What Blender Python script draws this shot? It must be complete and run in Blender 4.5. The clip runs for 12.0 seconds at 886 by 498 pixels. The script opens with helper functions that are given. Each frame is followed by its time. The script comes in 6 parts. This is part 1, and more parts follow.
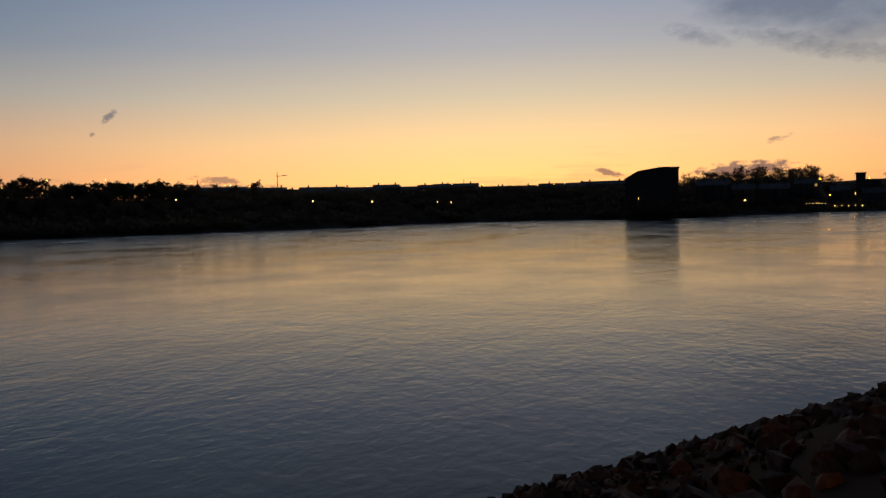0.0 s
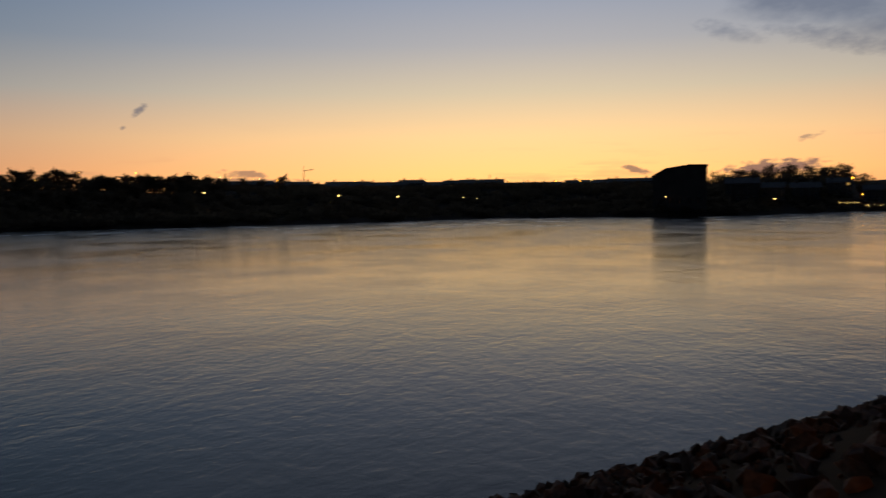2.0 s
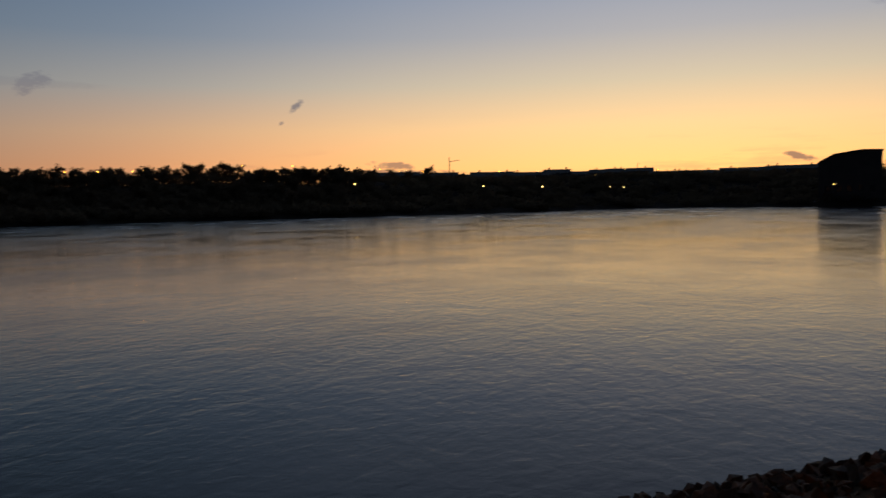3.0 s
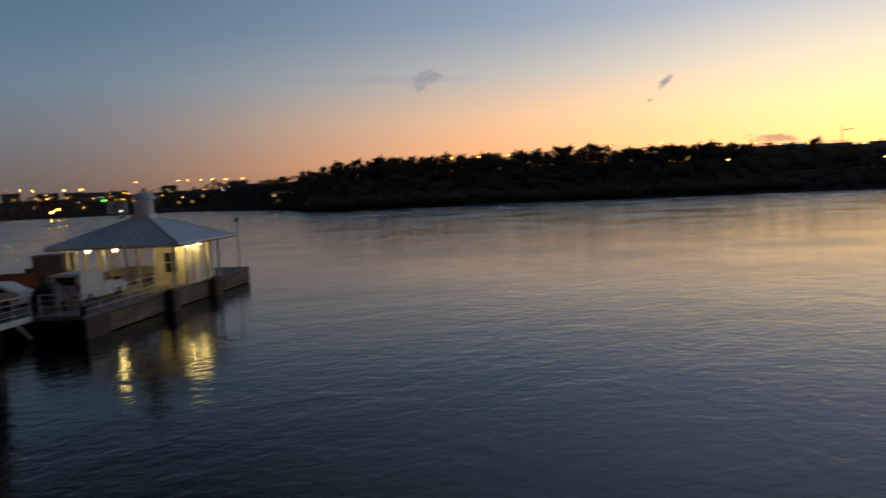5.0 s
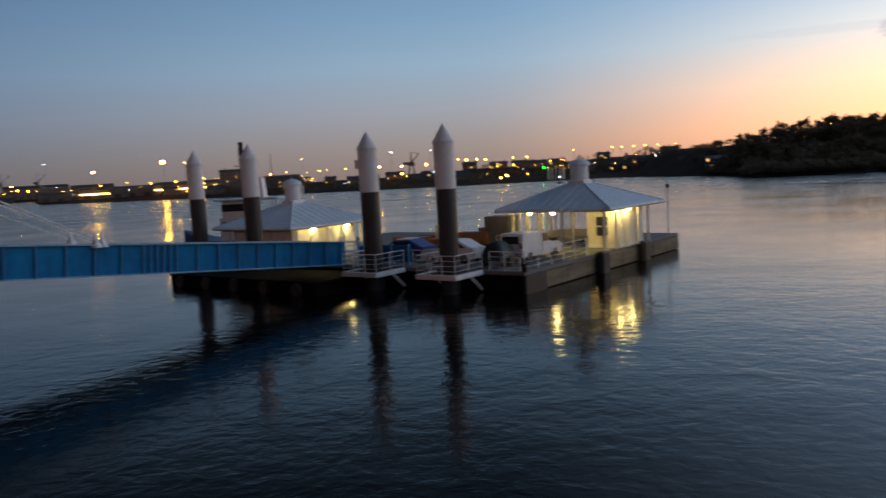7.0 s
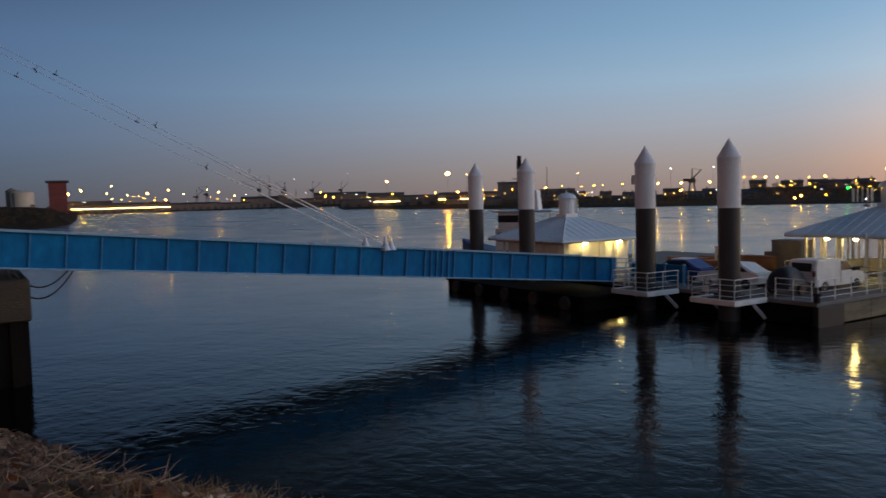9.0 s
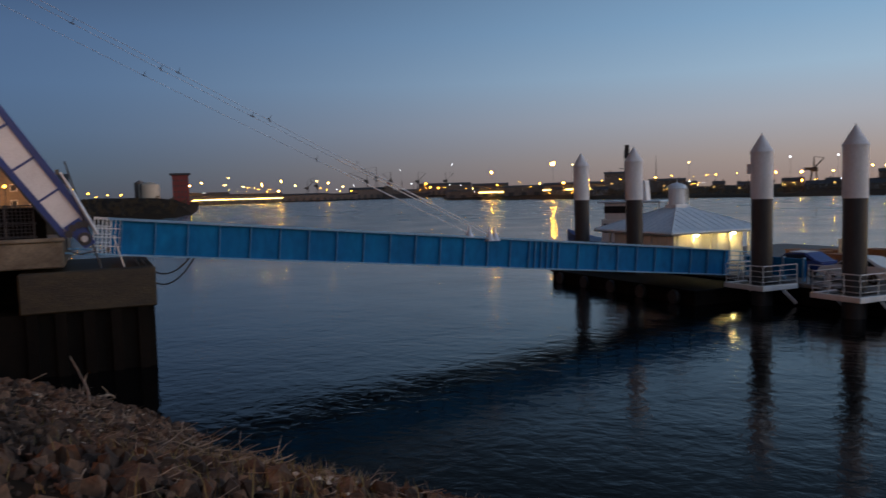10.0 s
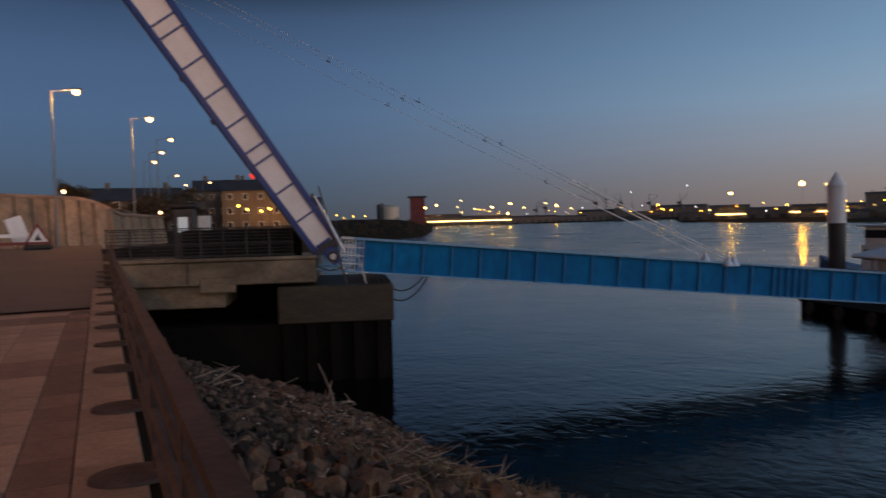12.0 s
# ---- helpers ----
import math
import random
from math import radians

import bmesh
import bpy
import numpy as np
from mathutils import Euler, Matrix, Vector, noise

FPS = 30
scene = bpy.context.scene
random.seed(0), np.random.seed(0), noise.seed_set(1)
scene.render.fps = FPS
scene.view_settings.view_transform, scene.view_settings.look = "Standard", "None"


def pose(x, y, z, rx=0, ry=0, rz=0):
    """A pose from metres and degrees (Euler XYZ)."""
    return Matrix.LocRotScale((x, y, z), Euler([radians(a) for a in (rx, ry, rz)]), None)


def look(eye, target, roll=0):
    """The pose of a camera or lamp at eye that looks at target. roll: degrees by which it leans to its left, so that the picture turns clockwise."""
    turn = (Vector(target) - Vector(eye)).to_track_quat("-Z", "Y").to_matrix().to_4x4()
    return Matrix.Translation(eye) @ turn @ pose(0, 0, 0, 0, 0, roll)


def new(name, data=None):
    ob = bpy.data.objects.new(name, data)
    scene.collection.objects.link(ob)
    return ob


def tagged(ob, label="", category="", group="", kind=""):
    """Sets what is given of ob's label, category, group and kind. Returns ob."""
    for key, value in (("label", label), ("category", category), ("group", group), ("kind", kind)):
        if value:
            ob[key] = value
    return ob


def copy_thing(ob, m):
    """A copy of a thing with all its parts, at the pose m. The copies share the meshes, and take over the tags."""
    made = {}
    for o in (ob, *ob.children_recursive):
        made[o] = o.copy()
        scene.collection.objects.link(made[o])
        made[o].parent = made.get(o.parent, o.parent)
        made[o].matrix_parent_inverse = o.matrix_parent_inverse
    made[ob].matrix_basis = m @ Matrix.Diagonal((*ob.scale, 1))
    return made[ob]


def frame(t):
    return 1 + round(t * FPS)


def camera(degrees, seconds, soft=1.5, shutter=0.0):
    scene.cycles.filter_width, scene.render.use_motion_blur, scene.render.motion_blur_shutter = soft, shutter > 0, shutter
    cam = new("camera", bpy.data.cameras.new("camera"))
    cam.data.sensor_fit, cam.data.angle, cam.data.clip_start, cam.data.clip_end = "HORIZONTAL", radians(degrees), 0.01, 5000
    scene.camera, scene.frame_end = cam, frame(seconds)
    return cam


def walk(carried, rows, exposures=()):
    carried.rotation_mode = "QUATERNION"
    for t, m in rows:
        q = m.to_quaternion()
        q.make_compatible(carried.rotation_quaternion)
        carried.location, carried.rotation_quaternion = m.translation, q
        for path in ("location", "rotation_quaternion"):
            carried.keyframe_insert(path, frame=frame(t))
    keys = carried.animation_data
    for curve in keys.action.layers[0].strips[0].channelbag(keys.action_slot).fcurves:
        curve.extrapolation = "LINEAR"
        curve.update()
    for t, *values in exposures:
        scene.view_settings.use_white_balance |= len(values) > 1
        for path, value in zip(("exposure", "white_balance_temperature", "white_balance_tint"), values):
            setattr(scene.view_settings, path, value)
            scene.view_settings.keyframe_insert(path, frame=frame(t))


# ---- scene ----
# ---------------------------------------------------------------- camera
EYE = (0.0, 0.0, 6.7)
cam = camera(60.4, 12.0, soft=1.45, shutter=0.5)


def aim(yaw, pitch, roll):
    """Pose at the standing point; yaw counts to the left of the y axis."""
    y, p = radians(yaw), radians(pitch)
    t = (EYE[0] - math.sin(y) * math.cos(p), EYE[1] + math.cos(y) * math.cos(p), EYE[2] + math.sin(p))
    return look(EYE, t, roll)


ROWS = [(0.0, -73.91, -3.17, -1.44), (0.5, -75.27, -3.06, -1.41), (1.0, -78.02, -3.29, -1.16), (1.5, -76.76, -3.14, -1.1),
        (2.0, -72.03, -3.46, -0.89), (2.5, -65.81, -3.79, -1.1), (2.7, -63.93, -3.84, -1.1), (4.3, -45.02, -4.58, -1.98),
        (4.5, -41.6, -4.45, -1.98), (5.0, -34.03, -4.67, -2.6), (5.5, -24.99, -5.19, -2.8), (6.0, -16.47, -5.53, -3.45),
        (6.5, -8.6, -6.25, -3.59), (7.0, -2.35, -5.59, -3.27), (7.5, 4.11, -5.05, -2.45), (7.7, 6.65, -4.85, -2.39),
        (9.3, 19.86, -3.6, -1.7), (9.5, 21.33, -3.8, -1.95), (10.0, 25.68, -4.16, -1.67), (10.5, 29.58, -4.08, -1.56),
        (11.0, 32.6, -3.27, -1.38), (11.5, 36.74, -2.74, -1.41), (12.0, 42.66, -2.04, -1.52)]
EXPOSURES = [(0.0, -0.22), (2.7, -0.22), (4.5, 0.2), (5.5, 0.75), (6.0, 1.08), (6.5, 1.32), (7.5, 1.5), (9.5, 1.55), (10.5, 1.5), (12.0, 1.36)]
walk(cam, [(t, aim(y, p, r)) for t, y, p, r in ROWS], EXPOSURES)


# ---------------------------------------------------------------- small helpers
def lin(r, g, b):
    f = lambda c: c / 12.92 if c <= 0.04045 else ((c + 0.055) / 1.055) ** 2.4
    return (f(r / 255), f(g / 255), f(b / 255), 1.0)


def polar(az, d, z=0.0):
    a = radians(az)
    return Vector((-math.sin(a) * d, math.cos(a) * d, z))


def part(name, bm, material, parent=None, label="", m=None, smooth=False):
    me = bpy.data.meshes.new(name)
    bm.normal_update()
    bm.to_mesh(me)
    bm.free()
    if smooth:
        for p in me.polygons:
            p.use_smooth = True
    if material is not None:
        me.materials.append(material)
    ob = new(name, me)
    if parent is not None:
        ob.parent = parent
    if m is not None:
        ob.matrix_basis = m
    if label:
        tagged(ob, label)
    return ob


def twin(ob, m, parent=None):
    """Another object on the same mesh."""
    o = new(ob.name.split(".")[0], ob.data)
    o.parent = parent if parent is not None else ob.parent
    o.matrix_basis = m
    return o


def thing(name, m, label, category, group="", kind=""):
    ob = new(name)
    ob.empty_display_size = 0.3
    ob.matrix_basis = m
    return tagged(ob, label, category, group, kind)


def add_box(bm, x0, y0, z0, x1, y1, z1, bevel=0.0):
    c = Matrix.Translation(((x0 + x1) / 2, (y0 + y1) / 2, (z0 + z1) / 2)) @ Matrix.Diagonal((abs(x1 - x0), abs(y1 - y0), abs(z1 - z0), 1))
    r = bmesh.ops.create_cube(bm, size=1.0, matrix=c)
    if bevel:
        es = list({e for v in r["verts"] for e in v.link_edges})
        bmesh.ops.bevel(bm, geom=es, offset=bevel, segments=1, affect="EDGES")
    return bm


def box(x0, y0, z0, x1, y1, z1, bevel=0.0):
    return add_box(bmesh.new(), x0, y0, z0, x1, y1, z1, bevel)


def add_rod(bm, a, b, r, r2=None, seg=8):
    a, b = Vector(a), Vector(b)
    m = Matrix.Translation((a + b) / 2) @ (b - a).to_track_quat("Z", "Y").to_matrix().to_4x4()
    bmesh.ops.create_cone(bm, cap_ends=True, segments=seg, radius1=r, radius2=r if r2 is None else r2, depth=(b - a).length, matrix=m)
    return bm


def rod(a, b, r, r2=None, seg=8):
    return add_rod(bmesh.new(), a, b, r, r2, seg)


def lathe(profile, seg=24):
    """A turned shape from (radius, height) pairs."""
    bm = bmesh.new()
    rings = []
    for r, z in profile:
        rings.append([bm.verts.new((r * math.cos(2 * math.pi * i / seg), r * math.sin(2 * math.pi * i / seg), z)) for i in range(seg)])
    for a, b in zip(rings, rings[1:]):
        for i in range(seg):
            bm.faces.new((a[i], a[(i + 1) % seg], b[(i + 1) % seg], b[i]))
    bm.faces.new(rings[-1])
    bm.faces.new(list(reversed(rings[0])))
    return bm


def prism(outline, y0, y1):
    """An outline in x and z, drawn out from y0 to y1."""
    bm = bmesh.new()
    a = [bm.verts.new((x, y0, z)) for x, z in outline]
    b = [bm.verts.new((x, y1, z)) for x, z in outline]
    n = len(outline)
    bm.faces.new(a)
    bm.faces.new(list(reversed(b)))
    for i in range(n):
        bm.faces.new((a[i], b[i], b[(i + 1) % n], a[(i + 1) % n]))
    bmesh.ops.recalc_face_normals(bm, faces=bm.faces)
    return bm


def tube(pts, r, seg=6):
    """One continuous tube through the points."""
    bm = bmesh.new()
    rings = []
    for i, p in enumerate(pts):
        d = (pts[min(i + 1, len(pts) - 1)] - pts[max(i - 1, 0)]).normalized()
        x = d.orthogonal().normalized() if not rings else (x0 - d * x0.dot(d)).normalized()
        x0 = x
        y = d.cross(x)
        rr = r[i] if isinstance(r, (list, tuple)) else r
        rings.append([bm.verts.new(p + (x * math.cos(2 * math.pi * k / seg) + y * math.sin(2 * math.pi * k / seg)) * rr) for k in range(seg)])
    for a, b in zip(rings, rings[1:]):
        for k in range(seg):
            bm.faces.new((a[k], a[(k + 1) % seg], b[(k + 1) % seg], b[k]))
    bm.faces.new(list(reversed(rings[0])))
    bm.faces.new(rings[-1])
    return bm


# ---------------------------------------------------------------- sky at dusk
SUNSET = -79.0
world = bpy.data.worlds.new("dusk")
scene.world = world
world.use_nodes = True
wt = world.node_tree
wt.nodes.clear()


def wn(kind, operation="", data_type="", use_clamp=False):
    n = wt.nodes.new(kind)
    if operation:
        n.operation = operation
    if data_type:
        n.data_type = data_type
    if use_clamp:
        n.use_clamp = True
    return n


def wl(a, b):
    wt.links.new(a, b)


def wmath(op, a, b=None, clamp=False):
    n = wn("ShaderNodeMath", operation=op, use_clamp=clamp)
    for i, v in enumerate((a, b)):
        if v is None:
            continue
        if isinstance(v, (int, float)):
            n.inputs[i].default_value = v
        else:
            wl(v, n.inputs[i])
    return n.outputs[0]


def wramp(fac, stops, ease=False):
    n = wn("ShaderNodeValToRGB")
    if ease:
        n.color_ramp.interpolation = "EASE"
    e = n.color_ramp.elements
    while len(e) < len(stops):
        e.new(0.5)
    for el, (p, c) in zip(e, stops):
        el.position, el.color = p, c if len(c) == 4 else (*c, 1.0)
    wl(fac, n.inputs[0])
    return n.outputs[0]


def wmix(fac, a, b):
    n = wn("ShaderNodeMix", data_type="RGBA")
    for i, v in ((0, fac), (6, a), (7, b)):
        if isinstance(v, (int, float, tuple)):
            n.inputs[i].default_value = v
        else:
            wl(v, n.inputs[i])
    return n.outputs[2]


coord = wn("ShaderNodeTexCoord")
sep = wn("ShaderNodeSeparateXYZ")
wl(coord.outputs["Generated"], sep.inputs[0])
X, Y, Z = sep.outputs
flat = wmath("SQRT", wmath("ADD", wmath("MULTIPLY", X, X), wmath("ADD", wmath("MULTIPLY", Y, Y), 1e-6)))
sd = polar(SUNSET, 1.0)
away = wmath("DIVIDE", wmath("ARCCOSINE", wmath("DIVIDE", wmath("ADD", wmath("MULTIPLY", X, sd.x), wmath("MULTIPLY", Y, sd.y)), flat)), math.pi)
height = wmath("MAXIMUM", Z, 0.0)
def tone(k, r, g, b):
    c = lin(r, g, b)
    return (c[0] * k, c[1] * k, c[2] * k, 1.0)


sky_glow = wramp(height, [(0.0, tone(1.75, 242, 160, 92)), (0.035, tone(1.75, 250, 186, 110)), (0.085, tone(1.4, 247, 203, 143)), (0.14, tone(1.2, 219, 200, 169)),
                          (0.2, tone(1.12, 184, 181, 182)), (0.27, tone(1.2, 146, 156, 176)), (0.42, tone(2.7, 88, 98, 116)), (1.0, tone(0.8, 40, 56, 86))])
sky_side = wramp(height, [(0.0, tone(1.4, 220, 146, 96)), (0.035, tone(1.4, 231, 160, 106)), (0.085, tone(1.2, 226, 179, 136)), (0.14, tone(1.15, 180, 172, 162)),
                          (0.2, tone(1.12, 138, 148, 162)), (0.27, tone(1.2, 108, 128, 154)), (0.42, tone(3.5, 68, 82, 100)), (1.0, tone(0.8, 36, 52, 80))])
sky_cool = wramp(height, [(0.0, tone(0.50, 130, 112, 105)), (0.035, tone(0.55, 134, 122, 117)), (0.085, tone(0.68, 123, 126, 133)), (0.14, tone(0.84, 104, 122, 137)),
                          (0.2, tone(0.87, 87, 111, 132)), (0.27, tone(0.82, 78, 102, 126)), (0.34, tone(0.42, 66, 86, 108)), (0.46, tone(0.26, 58, 74, 92)), (1.0, tone(0.34, 44, 56, 74))])
sky_far = wramp(height, [(0.0, tone(0.34, 70, 77, 89)), (0.035, tone(0.38, 71, 86, 103)), (0.085, tone(0.44, 71, 91, 116)), (0.14, tone(0.48, 69, 92, 122)),
                         (0.2, tone(0.46, 66, 89, 121)), (0.255, tone(0.36, 62, 84, 116)), (0.30, tone(0.15, 48, 64, 86)), (0.36, tone(0.10, 42, 55, 72)), (1.0, tone(0.10, 30, 40, 54))])
gray = lambda v: (v, v, v, 1.0)
f1 = wramp(away, [(0.0, gray(0)), (0.24, gray(1))], True)
f2 = wramp(away, [(0.11, gray(0)), (0.42, gray(1))], True)
f3 = wramp(away, [(0.36, gray(0)), (0.78, gray(1))], True)
sky = wmix(f3, wmix(f2, wmix(f1, sky_glow, sky_side), sky_cool), sky_far)
# thin cloud: long wisps low over the horizon and a ragged bank higher up
cmap = wn("ShaderNodeMapping")
cmap.inputs["Scale"].default_value = (5.0, 5.0, 46.0)
wl(coord.outputs["Generated"], cmap.inputs[0])
cn = wn("ShaderNodeTexNoise")
cn.inputs["Scale"].default_value, cn.inputs["Detail"].default_value, cn.inputs["Roughness"].default_value = 1.0, 6.0, 0.62
wl(cmap.outputs[0], cn.inputs["Vector"])
low = wramp(height, [(0.0, gray(0.9)), (0.03, gray(1)), (0.06, gray(0.35)), (0.11, gray(0.0))])
wisp = wmath("MULTIPLY", wramp(cn.outputs[0], [(0.56, gray(0)), (0.66, gray(1))]), low)
dmap = wn("ShaderNodeMapping")
dmap.inputs["Scale"].default_value = (7.0, 7.0, 15.0)
wl(coord.outputs["Generated"], dmap.inputs[0])
dn = wn("ShaderNodeTexNoise")
dn.inputs["Scale"].default_value, dn.inputs["Detail"].default_value, dn.inputs["Roughness"].default_value = 1.3, 7.0, 0.6
wl(dmap.outputs[0], dn.inputs["Vector"])


def cloud_at(az, el, wide, tall, lean=0.0):
    """A soft oval round one direction of the sky, 1 in its middle."""
    c = polar(az, math.cos(radians(el)), math.sin(radians(el)))
    right = Vector((math.cos(radians(az)), math.sin(radians(az)), 0.0))
    up = right.cross(c)
    if up.z < 0:
        up.negate()
    a = right * math.cos(lean) + up * math.sin(lean)
    b = up * math.cos(lean) - right * math.sin(lean)
    total = None
    for axis, size in ((a, wide), (b, tall)):
        d = wn("ShaderNodeVectorMath", operation="DOT_PRODUCT")
        wl(coord.outputs["Generated"], d.inputs[0])
        d.inputs[1].default_value = axis
        v = wmath("DIVIDE", wmath("SUBTRACT", d.outputs["Value"], c.dot(axis)), math.sin(radians(size)))
        v = wmath("MULTIPLY", v, v)
        total = v if total is None else wmath("ADD", total, v)
    front = wn("ShaderNodeVectorMath", operation="DOT_PRODUCT")
    wl(coord.outputs["Generated"], front.inputs[0])
    front.inputs[1].default_value = c
    ahead = wmath("GREATER_THAN", front.outputs["Value"], 0.5)
    return wmath("MULTIPLY", wmath("SUBTRACT", 1.0, total, clamp=True), ahead)


fn = wn("ShaderNodeTexNoise")
fn.inputs["Scale"].default_value, fn.inputs["Detail"].default_value, fn.inputs["Roughness"].default_value = 9.0, 7.0, 0.65
wl(dmap.outputs[0], fn.inputs["Vector"])


def ragged(mask, gain, cut, fine=True, steep=2.2):
    v = wmath("ADD", mask, wmath("MULTIPLY", wmath("SUBTRACT", fn.outputs[0] if fine else dn.outputs[0], 0.5), gain))
    return wmath("MULTIPLY", wmath("MULTIPLY", wmath("SUBTRACT", v, cut), steep, clamp=True), wmath("MULTIPLY", mask, 3.0, clamp=True))


bank_cloud = ragged(cloud_at(-102.0, 12.4, 13.0, 3.0, -0.22), 3.4, 0.15, False, 0.9)
bank_edge = ragged(cloud_at(-100.5, 10.1, 8.0, 1.1, -0.25), 1.7, 0.3, True, 0.9)
bank_tail = ragged(cloud_at(-92.6, 11.4, 3.2, 0.8, -0.3), 2.2, 0.3, True, 0.9)
puff_a = ragged(cloud_at(-50.6, 6.7, 0.8, 0.36, 0.75), 2.6, 0.35)
puff_d = ragged(cloud_at(-49.5, 5.5, 0.3, 0.2, 0.4), 2.0, 0.3)
puff_b = ragged(cloud_at(-33.3, 7.9, 1.7, 0.85, 0.4), 2.4, 0.4)
puff_c = ragged(cloud_at(-97.8, 4.1, 1.1, 0.35, 0.3), 3.0, 0.5)
low_a = ragged(cloud_at(-95.3, 2.1, 4.2, 0.75, 0.05), 3.0, 0.35)
low_b = ragged(cloud_at(-86.3, 2.2, 1.5, 0.34, -0.25), 2.6, 0.4)
low_c = ragged(cloud_at(-57.5, 2.3, 2.4, 0.4, -0.08), 3.0, 0.45)
low_d = ragged(cloud_at(-57.5, 1.75, 6.5, 0.34, 0.0), 2.6, 0.4)
smudge = ragged(cloud_at(-30.0, 8.0, 11.0, 0.45, -0.02), 1.0, 0.35)
cover = wisp
cover = wmath("MULTIPLY", wmath("MULTIPLY", cover, 0.25), wmath("SUBTRACT", 1.0, f2, clamp=True))
for c, k in ((bank_cloud, 0.62), (bank_edge, 0.7), (bank_tail, 0.5), (puff_a, 0.85), (puff_b, 0.6), (puff_d, 0.7), (puff_c, 0.6), (low_a, 0.95), (low_b, 0.85), (low_c, 0.75), (low_d, 0.7), (smudge, 0.18)):
    cover = wmath("MAXIMUM", cover, wmath("MULTIPLY", c, k))
cloud_tone = wramp(height, [(0.0, lin(172, 114, 92)), (0.05, lin(156, 122, 108)), (0.11, lin(136, 128, 130)), (0.2, lin(96, 108, 132)), (0.5, lin(64, 80, 110))])
sky = wmix(cover, sky, cloud_tone)
below = wmath("LESS_THAN", Z, -0.002)
sky = wmix(below, sky, (0.01, 0.012, 0.016, 1.0))
bg = wn("ShaderNodeBackground")
wl(sky, bg.inputs[0])
bg.inputs[1].default_value = 1.0
wo = wn("ShaderNodeOutputWorld")
wl(bg.outputs[0], wo.inputs[0])


# ---------------------------------------------------------------- materials
def surface(name, c1, c2, rough=0.7, metal=0.0, scale=3.0, bump=0.3, bump_scale=20.0, stretch=(1, 1, 1), vary=0.0, spec=0.5, island=False, coords="Object"):
    """Two colours in broad stains and fine grain, with relief; vary shifts the brightness from piece to piece."""
    m = bpy.data.materials.new(name)
    m.use_nodes = True
    t = m.node_tree
    p = t.nodes["Principled BSDF"]
    co = t.nodes.new("ShaderNodeTexCoord")
    mp = t.nodes.new("ShaderNodeMapping")
    mp.inputs["Scale"].default_value = stretch
    t.links.new(co.outputs[coords], mp.inputs[0])
    n1 = t.nodes.new("ShaderNodeTexNoise")
    n1.inputs["Scale"].default_value, n1.inputs["Detail"].default_value, n1.inputs["Roughness"].default_value = scale, 5.0, 0.6
    n2 = t.nodes.new("ShaderNodeTexNoise")
    n2.inputs["Scale"].default_value, n2.inputs["Detail"].default_value = bump_scale, 6.0
    for n in (n1, n2):
        t.links.new(mp.outputs[0], n.inputs["Vector"])
    r = t.nodes.new("ShaderNodeValToRGB")
    r.color_ramp.elements[0].position, r.color_ramp.elements[1].position = 0.32, 0.68
    r.color_ramp.elements[0].color, r.color_ramp.elements[1].color = (*c1, 1), (*c2, 1)
    t.links.new(n1.outputs[0], r.inputs[0])
    grain = t.nodes.new("ShaderNodeMix")
    grain.data_type, grain.blend_type = "RGBA", "OVERLAY"
    grain.inputs[0].default_value = 0.45
    t.links.new(r.outputs[0], grain.inputs[6])
    t.links.new(n2.outputs[0], grain.inputs[7])
    col = grain.outputs[2]
    if vary:
        hs = t.nodes.new("ShaderNodeHueSaturation")
        mr = t.nodes.new("ShaderNodeMapRange")
        mr.inputs["To Min"].default_value, mr.inputs["To Max"].default_value = 1 - vary, 1 + vary
        if island:
            src = t.nodes.new("ShaderNodeNewGeometry").outputs["Random Per Island"]
        else:
            src = t.nodes.new("ShaderNodeObjectInfo").outputs["Random"]
        t.links.new(src, mr.inputs[0])
        t.links.new(mr.outputs[0], hs.inputs["Value"])
        t.links.new(col, hs.inputs["Color"])
        col = hs.outputs[0]
    t.links.new(col, p.inputs["Base Color"])
    rr = t.nodes.new("ShaderNodeMapRange")
    rr.inputs["To Min"].default_value, rr.inputs["To Max"].default_value = max(0.03, rough - 0.12), min(1.0, rough + 0.12)
    t.links.new(n1.outputs[0], rr.inputs[0])
    t.links.new(rr.outputs[0], p.inputs["Roughness"])
    p.inputs["Metallic"].default_value = metal
    p.inputs["Specular IOR Level"].default_value = spec
    if bump:
        b = t.nodes.new("ShaderNodeBump")
        b.inputs["Strength"].default_value, b.inputs["Distance"].default_value = bump, 0.03
        t.links.new(n2.outputs[0], b.inputs["Height"])
        t.links.new(b.outputs[0], p.inputs["Normal"])
    return m


def glow(name, colour, strength):
    m = bpy.data.materials.new(name)
    m.use_nodes = True
    p = m.node_tree.nodes["Principled BSDF"]
    p.inputs["Base Color"].default_value = (*colour, 1)
    p.inputs["Emission Color"].default_value = (*colour, 1)
    p.inputs["Emission Strength"].default_value = strength
    return m


